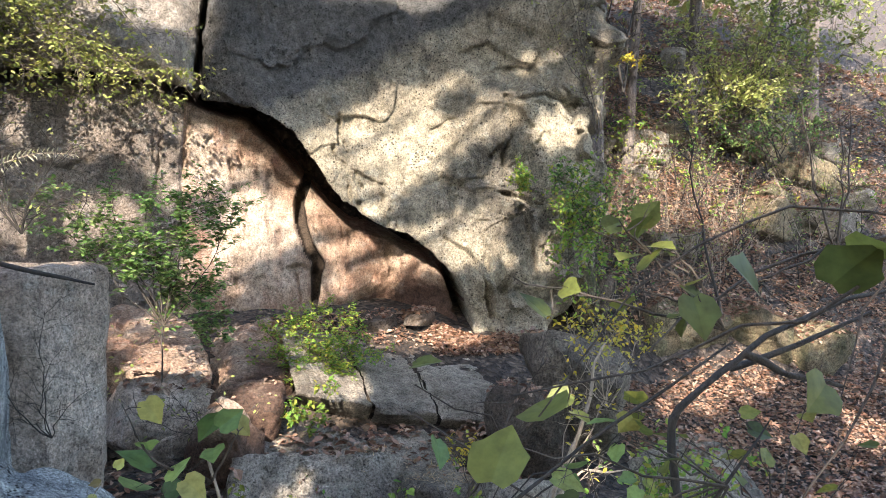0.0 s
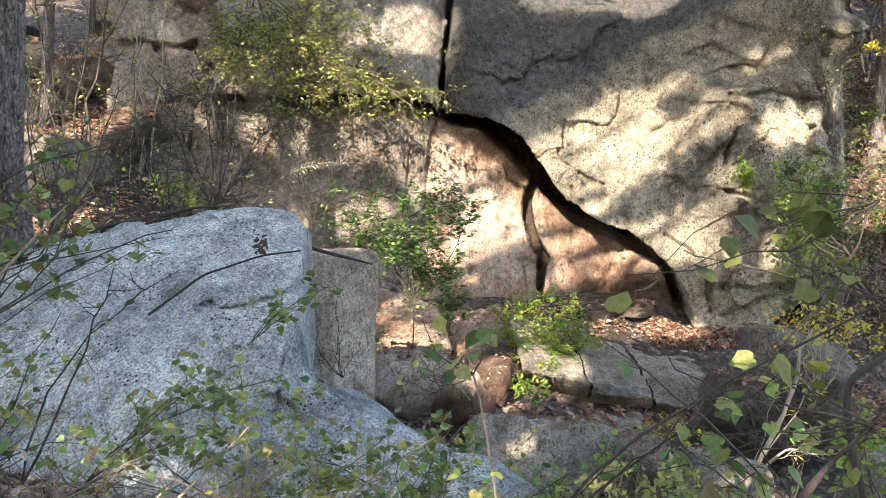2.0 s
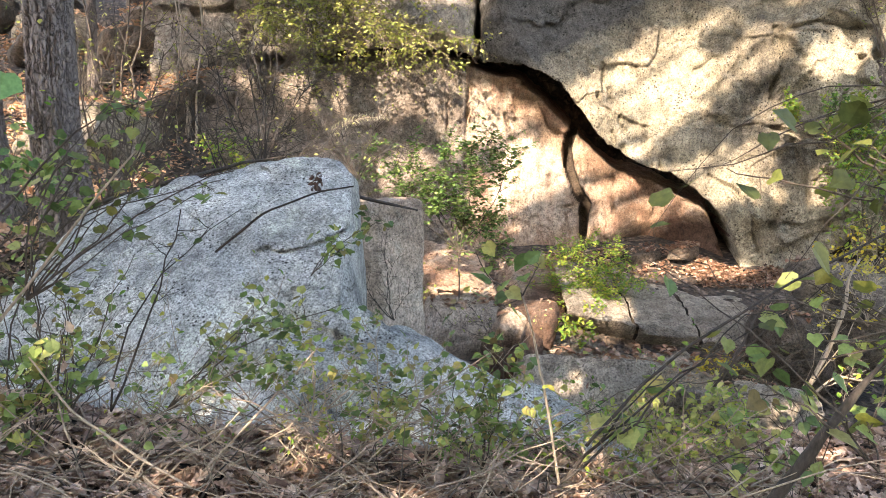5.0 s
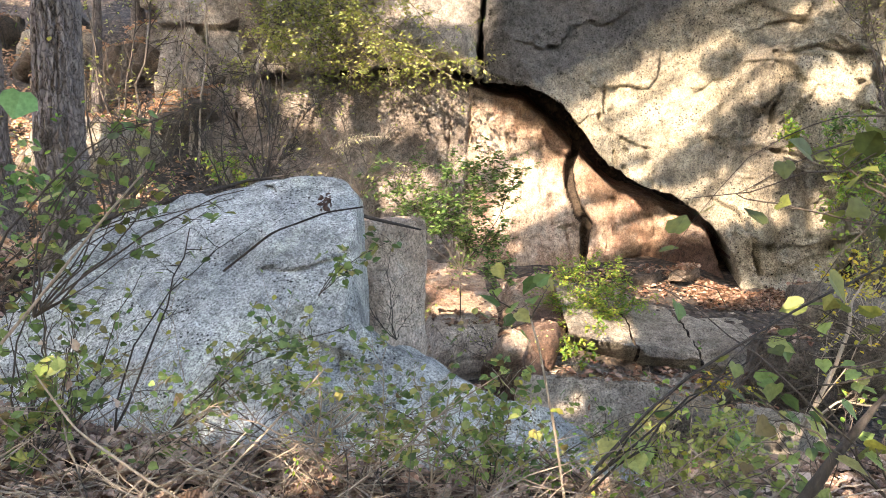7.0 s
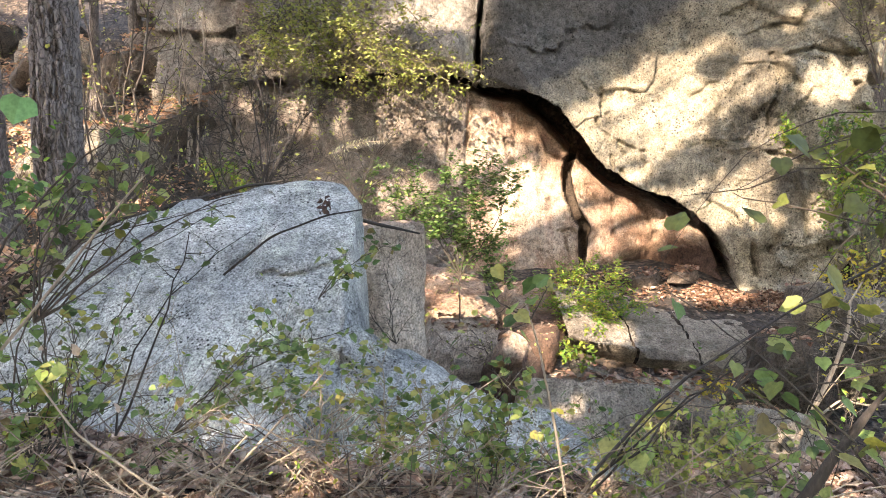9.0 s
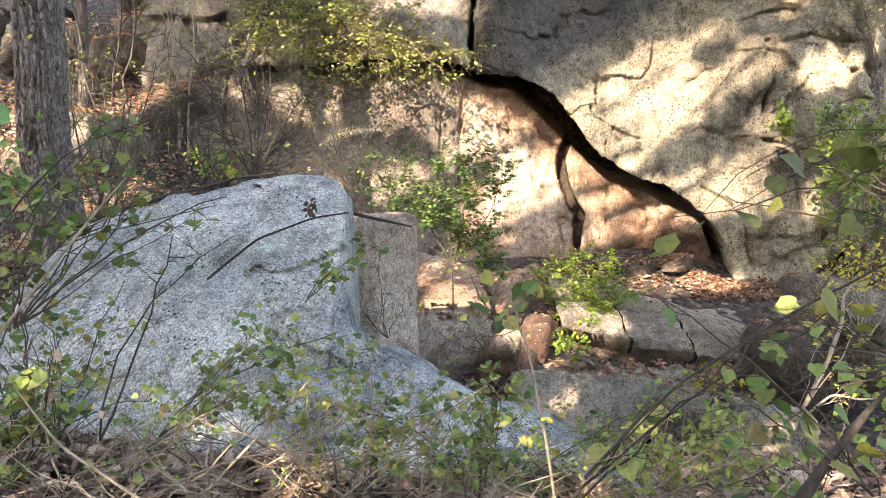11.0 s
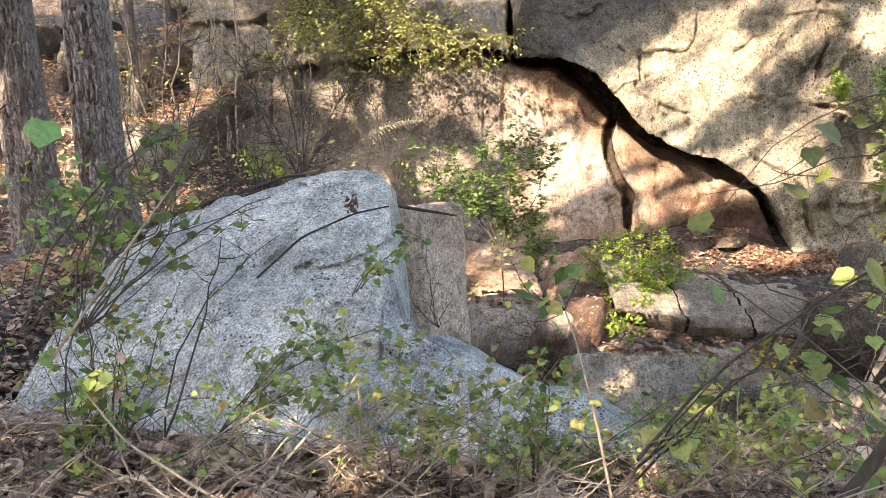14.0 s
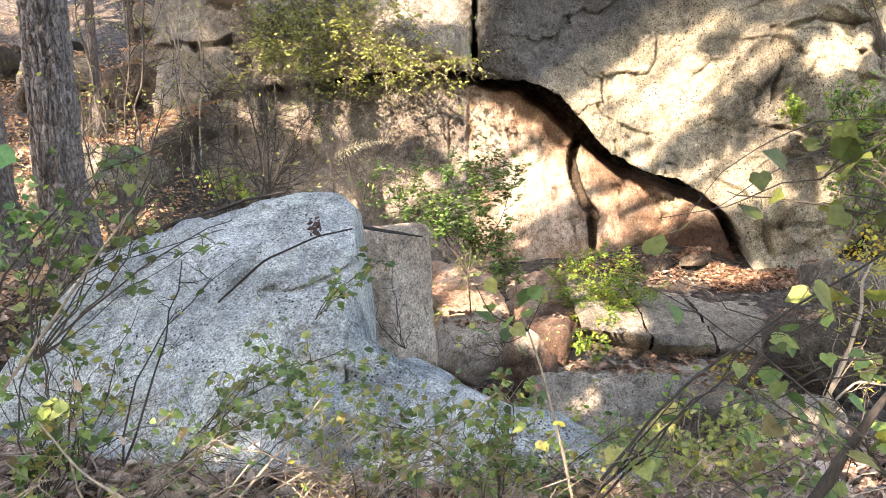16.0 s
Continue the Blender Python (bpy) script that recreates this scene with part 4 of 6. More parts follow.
for k, (px, py, r, lean) in enumerate(((6.20, 10.2, 0.15, -0.4), (7.48, 11.2, 0.07, 0.3), (10.20, 13.0, 0.12, 0.2), (11.45, 12.2, 0.09, 0.4),
                                       (14.59, 14.0, 0.14, -0.2), (-4.00, 11.5, 0.08, 0.3), (-5.31, 12.5, 0.1, -0.4), (-5.10, 10.5, 0.06, 0.2), (-3.77, 13.0, 0.1, 0.1))):
    g = float(height(px, py))
    seen_tree("slender grey forest tree on the slope", [(px, py, g - 0.1), (px + lean * 0.15, py, g + 1.5), (px + lean * 0.5, py, g + 4.5), (px + lean, py + 0.2, g + 8.0)], [r * 1.3, r, r * 0.85, r * 0.4], 300 + k, 0.012, 3.4, 260, 0.4)

# unseen trees added behind the camera, to shade the boulder and dapple the cliff
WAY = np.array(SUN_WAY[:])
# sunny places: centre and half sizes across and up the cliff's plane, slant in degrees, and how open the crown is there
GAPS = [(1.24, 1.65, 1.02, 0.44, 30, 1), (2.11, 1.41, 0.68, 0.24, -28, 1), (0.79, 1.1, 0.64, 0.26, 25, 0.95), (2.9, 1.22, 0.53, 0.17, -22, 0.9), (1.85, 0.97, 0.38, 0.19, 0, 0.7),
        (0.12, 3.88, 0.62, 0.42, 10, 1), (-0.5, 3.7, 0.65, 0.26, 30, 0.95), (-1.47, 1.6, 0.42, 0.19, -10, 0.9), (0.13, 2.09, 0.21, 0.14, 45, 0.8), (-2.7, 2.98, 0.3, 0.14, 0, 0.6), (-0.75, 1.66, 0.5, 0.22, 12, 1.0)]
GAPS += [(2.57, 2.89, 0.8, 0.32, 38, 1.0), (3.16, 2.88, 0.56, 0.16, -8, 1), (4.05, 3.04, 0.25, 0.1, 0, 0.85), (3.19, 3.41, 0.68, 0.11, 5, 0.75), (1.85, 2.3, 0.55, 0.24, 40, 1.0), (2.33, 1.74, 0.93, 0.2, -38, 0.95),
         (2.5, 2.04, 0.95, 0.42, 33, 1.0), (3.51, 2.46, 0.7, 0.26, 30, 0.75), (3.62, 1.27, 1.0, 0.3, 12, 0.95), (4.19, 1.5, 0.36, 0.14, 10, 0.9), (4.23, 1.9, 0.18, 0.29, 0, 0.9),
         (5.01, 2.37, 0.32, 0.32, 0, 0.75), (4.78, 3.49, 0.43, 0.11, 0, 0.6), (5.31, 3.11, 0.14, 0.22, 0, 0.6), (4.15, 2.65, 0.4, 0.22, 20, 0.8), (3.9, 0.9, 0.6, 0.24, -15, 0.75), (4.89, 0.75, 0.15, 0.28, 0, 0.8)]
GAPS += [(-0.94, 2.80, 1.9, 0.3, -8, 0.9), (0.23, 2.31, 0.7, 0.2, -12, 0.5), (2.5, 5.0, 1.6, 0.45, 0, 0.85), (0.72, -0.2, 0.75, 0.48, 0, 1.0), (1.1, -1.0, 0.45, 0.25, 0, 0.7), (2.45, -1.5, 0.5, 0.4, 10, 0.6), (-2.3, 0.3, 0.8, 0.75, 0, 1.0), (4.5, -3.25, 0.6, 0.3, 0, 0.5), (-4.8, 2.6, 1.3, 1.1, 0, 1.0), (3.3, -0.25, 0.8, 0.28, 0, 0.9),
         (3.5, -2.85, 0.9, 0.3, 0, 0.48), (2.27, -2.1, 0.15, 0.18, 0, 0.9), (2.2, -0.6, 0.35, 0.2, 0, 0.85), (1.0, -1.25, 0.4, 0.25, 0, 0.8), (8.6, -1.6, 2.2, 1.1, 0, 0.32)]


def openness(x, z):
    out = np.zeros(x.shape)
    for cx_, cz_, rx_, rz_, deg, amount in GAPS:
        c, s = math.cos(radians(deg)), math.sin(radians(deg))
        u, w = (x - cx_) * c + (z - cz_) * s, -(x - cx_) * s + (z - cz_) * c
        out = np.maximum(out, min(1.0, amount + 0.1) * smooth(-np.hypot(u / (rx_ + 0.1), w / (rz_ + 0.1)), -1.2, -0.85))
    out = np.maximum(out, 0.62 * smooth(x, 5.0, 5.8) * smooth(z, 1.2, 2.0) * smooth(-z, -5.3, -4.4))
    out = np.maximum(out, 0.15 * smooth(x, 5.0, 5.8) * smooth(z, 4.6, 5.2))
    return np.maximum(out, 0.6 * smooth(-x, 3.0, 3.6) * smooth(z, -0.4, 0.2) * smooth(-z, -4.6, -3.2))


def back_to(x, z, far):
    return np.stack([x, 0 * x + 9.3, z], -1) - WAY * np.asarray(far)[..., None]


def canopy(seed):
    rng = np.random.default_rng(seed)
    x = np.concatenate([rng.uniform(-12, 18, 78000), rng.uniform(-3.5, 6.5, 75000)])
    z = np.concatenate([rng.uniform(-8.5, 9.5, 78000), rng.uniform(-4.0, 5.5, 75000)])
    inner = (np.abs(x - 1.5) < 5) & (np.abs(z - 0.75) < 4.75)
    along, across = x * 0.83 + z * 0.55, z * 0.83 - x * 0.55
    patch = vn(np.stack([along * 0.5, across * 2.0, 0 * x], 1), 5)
    # leaves are left out wherever sun should reach the rocks
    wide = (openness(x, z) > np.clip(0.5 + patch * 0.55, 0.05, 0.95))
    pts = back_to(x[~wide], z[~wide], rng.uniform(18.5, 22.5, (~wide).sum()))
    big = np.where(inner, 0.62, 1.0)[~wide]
    stands = np.array([(-16.7, -8.0), (-12.4, -6.7), (-10.8, -8.7), (-9.3, -6.3), (-2.7, -7.7), (2.3, -6.7), (6.3, -8.5)])
    near = np.argmin(((pts[:, None, :2] - stands[None]) ** 2).sum(2), 1)
    # limbs laid so that they throw the slanting shadow streaks on the cliff
    rods = {3: [((0.68, 0.91), (2.38, 1.75), 0.075), ((0.26, 1.83), (1.23, 2.45), 0.06), ((1.0, 1.35), (2.2, 2.05), 0.02)], 4: [((2.86, 1.55), (4.11, 2.2), 0.085), ((3.4, 1.28), (4.51, 1.76), 0.045), ((3.72, 2.55), (4.47, 2.96), 0.045), ((2.38, 2.55), (3.0, 3.06), 0.04), ((2.2, 1.9), (3.3, 2.6), 0.022), ((3.1, 1.05), (4.5, 1.5), 0.018)]}
    for k, (sx, sy) in enumerate(stands):
        g = float(height(sx, sy))
        base = (sx, sy, g)
        tree = thing("tree", base, "tall broad-leaved tree added unseen behind the clearing to shade and dapple it", "tree", "trees behind the clearing")
        top = g + 15.5 + 2 * (k % 3)
        lean = np.array([0.5 * math.sin(k * 2.1), 0.4 * math.cos(k), 0])
        ax = [np.array([sx, sy, g - 0.3]) + lean * q + [0, 0, (top - g) * q] for q in (0, 0.3, 0.6, 1.0)]
        tr, li = Tubes(10), Tubes(6)
        tr.add(ax, [0.3, 0.24, 0.17, 0.05])
        part("trunk", tr.mesh("trunk", M_BARK, base), tree)
        own = pts[near == k]
        if len(own) == 0:
            continue
        for p in own[rng.integers(0, len(own), 14)]:
            if np.hypot(p[0] - sx, p[1] - sy) > 3.5:
                continue
            q = np.clip((p[2] - g) / (top - g) - 0.15, 0.2, 0.95)
            st = np.array([sx, sy, g]) + lean * q + [0, 0, (top - g) * q]
            li.add([st, (st + p) / 2 + [0, 0, 0.3], p], [0.09, 0.06, 0.02])
        for (ax_, az_), (bx_, bz_), rad in rods.get(k, []):
            a, b = back_to(np.array(ax_), np.array(az_), np.array(19.5)), back_to(np.array(bx_), np.array(bz_), np.array(19.5))
            li.add([a - (b - a) * 0.6, a - (b - a) * 0.25, a, (a + b) / 2 + 0.05, b, b + (b - a) * 0.2], [rad, rad, rad, rad * 0.95, rad * 0.85, rad * 0.6])
        part("limb", li.mesh("limb", M_BARK, base), tree)
        part("crown", leaves_mesh("crown", own, big[near == k] * rng.uniform(0.22, 0.42, len(own)), "pad", M_CANOPY, rng, 1.4, base), tree)


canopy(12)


# ---- shrubs and stems ----
def curve(a, b, rng, bend, n=9, wob=0.012):
    a, b = np.asarray(a, float), np.asarray(b, float)
    long = np.linalg.norm(b - a)
    m = (a + b) / 2 + rng.normal(0, 1, 3) * bend * long + np.array([0, 0, bend * long * 0.6])
    t = np.linspace(0, 1, n)[:, None]
    p = (1 - t) ** 2 * a + 2 * t * (1 - t) * m + t ** 2 * b
    w = rng.normal(0, wob * long, p.shape)
    w[0] = w[-1] = 0
    return p + w


def shrub(name, label, base, ends, seed, leaf=M_GREEN, stem=M_TWIG, twigs=10, reach=0.3, leaves=6, size=(0.03, 0.05), shape="ovate", r=0.008,
          bend=0.12, start=0.35, droop=0.0, pieces=False, tilt=1.0, category="shrub", group="", forks=2, foot=None):
    """Stems from a base to given ends, side twigs along them, leaves on the twigs."""
    rng = np.random.default_rng(seed)
    ob = thing(name, base, label, category, group)
    t = Tubes(5 if r > 0.006 else 4)
    spots = []
    if foot:
        low = curve(foot, base, rng, 0.03)
        t.add(low, np.linspace(r * 1.5, r, len(low)))
    for end in ends:
        main = curve(base, end, rng, bend)
        rr = r * rng.uniform(0.7, 1.1)
        t.add(main, np.linspace(rr, rr * 0.35, len(main)))
        long = np.linalg.norm(np.asarray(end, float) - np.asarray(base, float))
        for _ in range(twigs):
            q = rng.uniform(start, 1.0)
            i = min(int(q * 8), 7)
            st = main[i] + (main[i + 1] - main[i]) * (q * 8 - i)
            way = rng.normal(0, 1, 3) * [1, 0.7, 0.8] + (main[i + 1] - main[i]) / (long / 8) * 0.6 + np.array([0, 0, -droop])
            way /= np.linalg.norm(way)
            tip = st + way * reach * rng.uniform(0.4, 1.0)
            tw = curve(st, tip, rng, 0.1, 5, 0.03)
            t.add(tw, np.linspace(rr * 0.45, rr * 0.15, 5))
            for j in range(forks):
                f0 = tw[rng.integers(1, 4)]
                f1 = f0 + (way + rng.normal(0, 0.7, 3)) * reach * rng.uniform(0.15, 0.4)
                t.add([f0, (f0 + f1) / 2 + rng.normal(0, 0.004, 3), f1], [rr * 0.25, rr * 0.2, rr * 0.1])
                spots += [f0 + (f1 - f0) * u for u in rng.uniform(0.3, 1.05, max(leaves // 2, 0))]
            spots += [tw[0] + (tw[-1] - tw[0]) * u + rng.normal(0, 0.012, 3) for u in rng.uniform(0.25, 1.05, leaves)]
    part("stem", t.mesh("stem", stem, base), ob)
    if leaf and spots:
        spots = np.array(spots)
        if pieces:
            spots = spots[rng.permutation(len(spots))[:290]]
            v, f = SHAPES[shape]
            data = mesh_of("leaf", v, [f], leaf, False)
            m = turns(len(spots), rng, tilt)
            for k, p in enumerate(spots):
                o = part("leaf", data, ob)
                o.matrix_local = Matrix.Translation(p - np.asarray(base)) @ Matrix(m[k].tolist()).to_4x4() @ Matrix.Scale(rng.uniform(*size), 4)
        else:
            tagged(part("foliage", leaves_mesh("foliage", spots, rng.uniform(*size, len(spots)), shape, leaf, rng, tilt, base), ob), kind="stuff")
    return ob


# on and round the cliff
shrub("hanging_shrub", "yellow green leafy shrub hanging over the rock edge", (-1.97, 9.60, 4.41), [(-2.11, 8.90, 3.37), (-1.53, 8.80, 3.00), (-1.10, 8.70, 2.72), (-0.56, 8.70, 2.85), (-0.01, 8.70, 2.88), (0.47, 8.70, 2.71), (-1.52, 8.70, 2.58), (-1.32, 8.80, 3.48), (-0.83, 8.70, 3.12), (-1.97, 8.90, 3.64), (-1.0, 8.75, 3.9), (-2.3, 8.9, 3.0), (-0.3, 8.7, 3.05)], 21,
      M_OLIVE, M_TWIG, 24, 0.55, 9, (0.035, 0.068), droop=0.25, start=0.4, r=0.009, tilt=0.8)
shrub("hanging_shrub", "pale trailing twigs with olive leaves at the crack", (-1.03, 9.20, 3.44), [(-0.29, 8.80, 2.94), (0.13, 8.80, 2.83), (0.54, 8.80, 2.93), (0.41, 8.80, 2.46), (-0.63, 8.80, 2.53)], 22, M_OLIVE, M_PALE, 12, 0.25, 5, (0.03, 0.05), droop=0.3, r=0.007)
shrub("sapling", "slender green sapling with a thin bare stem", (0.23, 7.15, 0.60), [(-0.65, 7.00, 1.65), (-0.45, 7.10, 1.45), (-0.20, 7.20, 1.75), (0.10, 7.00, 1.60), (0.35, 7.10, 1.70), (0.60, 7.20, 1.78), (0.75, 7.00, 1.50), (0.45, 7.10, 1.25), (0.15, 7.20, 1.15), (-0.10, 7.00, 1.20), (0.55, 7.10, 0.95), (0.30, 7.20, 0.85), (0.60, 7.00, 0.65)], 23,
      M_GREEN, M_TWIG, 18, 0.28, 10, (0.038, 0.066), r=0.006, start=0.45, bend=0.1, tilt=0.55, category="sapling", foot=(0.21, 7.20, -0.39))
shrub("bush", "bright green and yellow bush below the cliff", (1.61, 8.00, -0.09), [(1.15, 7.90, 0.41), (1.40, 7.90, 0.56), (1.65, 7.90, 0.63), (2.02, 7.90, 0.57), (2.13, 7.80, 0.36), (1.20, 7.80, 0.17), (1.76, 7.80, 0.36), (1.42, 7.60, 0.07), (1.90, 7.60, 0.08), (1.64, 7.50, -0.09), (2.17, 7.70, 0.19)], 24,
      M_LIME, M_TWIG, 20, 0.24, 10, (0.028, 0.05), r=0.004, start=0.35, tilt=0.7)
shrub("bush", "small yellow lime sprig on the ledge", (1.33, 7.00, -0.40), [(1.25, 6.90, -0.09), (1.47, 6.90, -0.14), (1.58, 6.90, 0.08), (1.36, 6.90, 0.02)], 25, M_LIME, M_TWIG, 7, 0.14, 6, (0.035, 0.06), r=0.004)
shrub("bush", "tiny yellow leaved plant on the stone", (2.30, 5.70, -0.32), [(2.21, 5.70, -0.16), (2.39, 5.70, -0.11), (2.53, 5.70, -0.21), (2.20, 5.70, -0.07)], 26, M_YELLOW, M_TWIG, 5, 0.09, 4, (0.022, 0.038), "lobed", r=0.003)
shrub("fern", "small bright fern growing on the cliff corner", (4.06, 8.35, 1.94), [(3.95, 8.20, 2.22), (3.89, 8.20, 2.06), (4.08, 8.20, 2.12), (4.02, 8.20, 2.00)], 27, M_LIME, M_TWIG, 9, 0.12, 8, (0.03, 0.05), r=0.003, category="fern")
shrub("bush", "light green bush at the cliff corner", (4.53, 8.10, 1.48), [(4.32, 8.00, 2.10), (4.46, 7.90, 2.03), (4.69, 7.90, 2.28), (4.87, 7.90, 2.09), (5.07, 7.90, 1.91), (4.65, 7.90, 1.85), (4.35, 7.90, 1.73)], 28, M_LIME, M_TWIG, 9, 0.28, 5, (0.04, 0.07), r=0.006)
shrub("bush", "leafy weeds hanging over the dark corner", (4.52, 8.00, 1.12), [(4.51, 7.90, 1.60), (4.76, 7.90, 1.41), (4.30, 7.90, 1.32), (4.90, 7.90, 1.62)], 29, M_LIME, M_TWIG, 8, 0.22, 6, (0.04, 0.065), r=0.005)


def fern_frond(a, b, pairs=17):
    """A dry frond: an arched midrib and two rows of leaflets that shorten towards the tip."""
    a, b = np.array(a), np.array(b)
    ob = thing("fern_frond", tuple(a), "pale dry frond lying across the shaded rock", "fern")
    u = np.linspace(0, 1, 14)[:, None]
    line = (b - a) * u + np.array([0, 0, 0.07]) * np.sin(u * math.pi)
    t = Tubes(5)
    t.add(line, np.linspace(0.006, 0.002, 14))
    part("midrib", t.mesh("midrib", M_PALE), ob)
    v, f = SHAPES["ovate"]
    data = mesh_of("leaflet", v * [0.75, 1, 1], [f], M_FROND, False)
    head = math.atan2(b[2] - a[2], b[0] - a[0])
    rng = np.random.default_rng(30)
    for k in range(pairs):
        q = (k + 0.6) / pairs
        at = (b - a) * q + np.array([0, 0, 0.07 * math.sin(q * math.pi)])
        for side in (1, -1):
            o = part("leaflet", data, ob)
            turn = math.degrees(head) + side * rng.uniform(48, 66)
            o.matrix_local = Matrix.Translation(at) @ Matrix.Rotation(radians(-turn), 4, "Y") @ Matrix.Rotation(radians(-90), 4, "Z") @ Matrix.Rotation(radians(rng.uniform(-25, 25)), 4, "Y") @ Matrix.Scale(0.1 * (1 - 0.55 * q) * rng.uniform(0.85, 1.1), 4)


fern_frond((-1.35, 8.80, 1.93), (-0.63, 8.80, 2.09))
shrub("bush", "green weeds at the foot of the shaded wall", (-2.42, 8.00, 1.47), [(-2.57, 7.90, 1.72), (-2.31, 7.90, 1.75), (-2.13, 7.90, 1.66)], 31, M_LIME, M_TWIG, 8, 0.2, 6, (0.04, 0.06), r=0.004)
shrub("bush", "yellowing bush beside the gully", (4.15, 6.60, 0.10), [(3.56, 6.50, 0.64), (3.79, 6.50, 0.81), (4.12, 6.50, 0.70), (4.37, 6.50, 0.82), (4.71, 6.50, 0.65), (4.26, 6.50, 0.53), (3.88, 6.50, 0.52)], 32,
      M_YELLOW, M_TWIG, 8, 0.24, 4, (0.035, 0.06), r=0.006)
shrub("bare_shrub", "thin bare grey shrub before the shaded wall", (-1.70, 7.00, 1.40), [(-1.85, 7.00, 2.55), (-1.57, 7.20, 2.48), (-1.19, 7.00, 2.28), (-2.02, 7.00, 2.17), (-1.34, 6.90, 1.89), (-1.71, 7.10, 2.68), (-0.94, 6.80, 1.67), (-2.25, 7.20, 2.64)], 33, M_OLIVE, M_DARKTWIG, 16, 0.5, 1, (0.03, 0.045), r=0.011, category="shrub", forks=2)
shrub("bare_shrub", "tangle of bare twigs beside the trunks", (-2.99, 6.40, 1.08), [(-3.15, 6.40, 2.60), (-3.04, 6.50, 2.82), (-2.60, 6.30, 2.18), (-2.46, 6.60, 2.53), (-2.97, 6.80, 2.89), (-2.37, 6.20, 1.68), (-2.16, 6.30, 1.94)], 34, M_OLIVE, M_TWIG, 12, 0.5, 1, (0.03, 0.05), r=0.011, category="shrub", forks=2)
shrub("sapling", "thin grey saplings on the rocky slope", (-3.32, 9.50, 1.50), [(-3.33, 9.50, 4.24), (-3.10, 9.60, 4.42), (-3.56, 9.60, 4.12)], 35, M_OLIVE, M_PALE, 9, 0.5, 2, (0.04, 0.06), r=0.02, bend=0.05, category="sapling")
shrub("sapling", "young tree with thin leaning stems on the slope", (-3.97, 9.00, 1.49), [(-4.46, 9.00, 4.23), (-4.00, 9.40, 4.36), (-3.61, 9.20, 4.43)], 36, M_OLIVE, M_TWIG, 9, 0.5, 3, (0.04, 0.07), r=0.02, bend=0.05, category="sapling")
# right slope
shrub("bush", "large green and yellow bush on the slope", (9.19, 10.50, 3.42), [(8.00, 10.30, 4.88), (8.95, 10.40, 5.21), (9.87, 10.40, 5.41), (10.92, 10.40, 5.64), (8.30, 10.20, 4.25), (9.17, 10.20, 4.53), (10.42, 10.30, 4.87), (7.79, 10.20, 3.83), (9.33, 10.20, 3.97), (11.77, 10.30, 5.12)], 41,
      M_OLIVE, M_TWIG, 26, 0.75, 9, (0.05, 0.09), r=0.014, start=0.2)
shrub("bush", "bright lime bush high on the slope", (11.28, 11.50, 4.57), [(10.32, 11.30, 5.91), (11.49, 11.30, 5.95), (12.28, 11.30, 6.16), (11.00, 11.30, 5.47)], 42, M_LIME, M_TWIG, 14, 0.5, 7, (0.05, 0.09), r=0.012)
shrub("dry_weeds", "pale tangle of dry weed stalks", (5.73, 8.60, 1.87), [(5.04, 8.50, 2.43), (5.27, 8.50, 2.67), (5.61, 8.50, 2.62), (5.96, 8.50, 2.57), (6.24, 8.50, 2.36), (5.16, 8.40, 2.21), (5.73, 8.40, 2.40)], 43, M_OLIVE, M_PALE, 14, 0.3, 1, (0.03, 0.05), r=0.006, category="weeds")
shrub("dry_weeds", "dry twiggy undergrowth on the leafy slope", (8.03, 9.20, 1.13), [(7.35, 9.10, 2.29), (8.03, 9.10, 2.50), (8.58, 9.00, 2.19), (9.39, 9.20, 2.42), (7.60, 9.00, 1.80), (8.93, 9.00, 1.78)], 44, M_OLIVE, M_PALE, 12, 0.4, 1, (0.03, 0.05), r=0.007, category="weeds")
shrub("dry_weeds", "dry pale stalks and tufts on the slope", (9.82, 9.50, 1.07), [(8.94, 9.40, 2.40), (10.12, 9.40, 2.65), (9.68, 9.40, 2.71), (10.75, 9.40, 2.32)], 45, M_OLIVE, M_PALE, 14, 0.45, 2, (0.03, 0.05), r=0.007, category="weeds")
shrub("sapling", "slender dark sapling leaning on the slope", (6.20, 7.40, 0.59), [(5.61, 7.40, 2.73)], 46, M_OLIVE, M_DARKTWIG, 9, 0.35, 1, (0.03, 0.05), r=0.022, bend=0.04, category="sapling")
shrub("sapling", "two thin saplings on the sunny slope", (8.66, 8.00, 1.24), [(7.91, 8.00, 3.27), (8.54, 8.00, 3.48), (8.75, 8.00, 3.42)], 47, M_OLIVE, M_TWIG, 10, 0.4, 1, (0.03, 0.05), r=0.018, bend=0.05, category="sapling")
shrub("sapling", "thin grey stem beside the cliff corner", (6.26, 9.60, 3.51), [(6.51, 9.60, 5.55), (5.84, 9.60, 5.46)], 48, M_OLIVE, M_DARKTWIG, 9, 0.4, 2, (0.04, 0.06), r=0.02, bend=0.04, category="sapling")
shrub("shrub", "twiggy grey shrub leaning on the cliff edge", (5.30, 8.70, 2.69), [(4.42, 8.80, 4.41), (4.82, 8.80, 4.61), (5.11, 8.70, 4.32), (4.60, 8.60, 3.72), (5.26, 8.60, 3.72)], 49, M_OLIVE, M_TWIG, 12, 0.4, 2, (0.03, 0.05), r=0.009)
shrub("bush", "low yellow orange plant on the dark slope", (6.05, 9.30, 3.77), [(5.71, 9.20, 3.84), (6.07, 9.20, 3.92), (6.26, 9.20, 3.86)], 50, M_YELLOW, M_TWIG, 6, 0.14, 5, (0.04, 0.06), r=0.004)



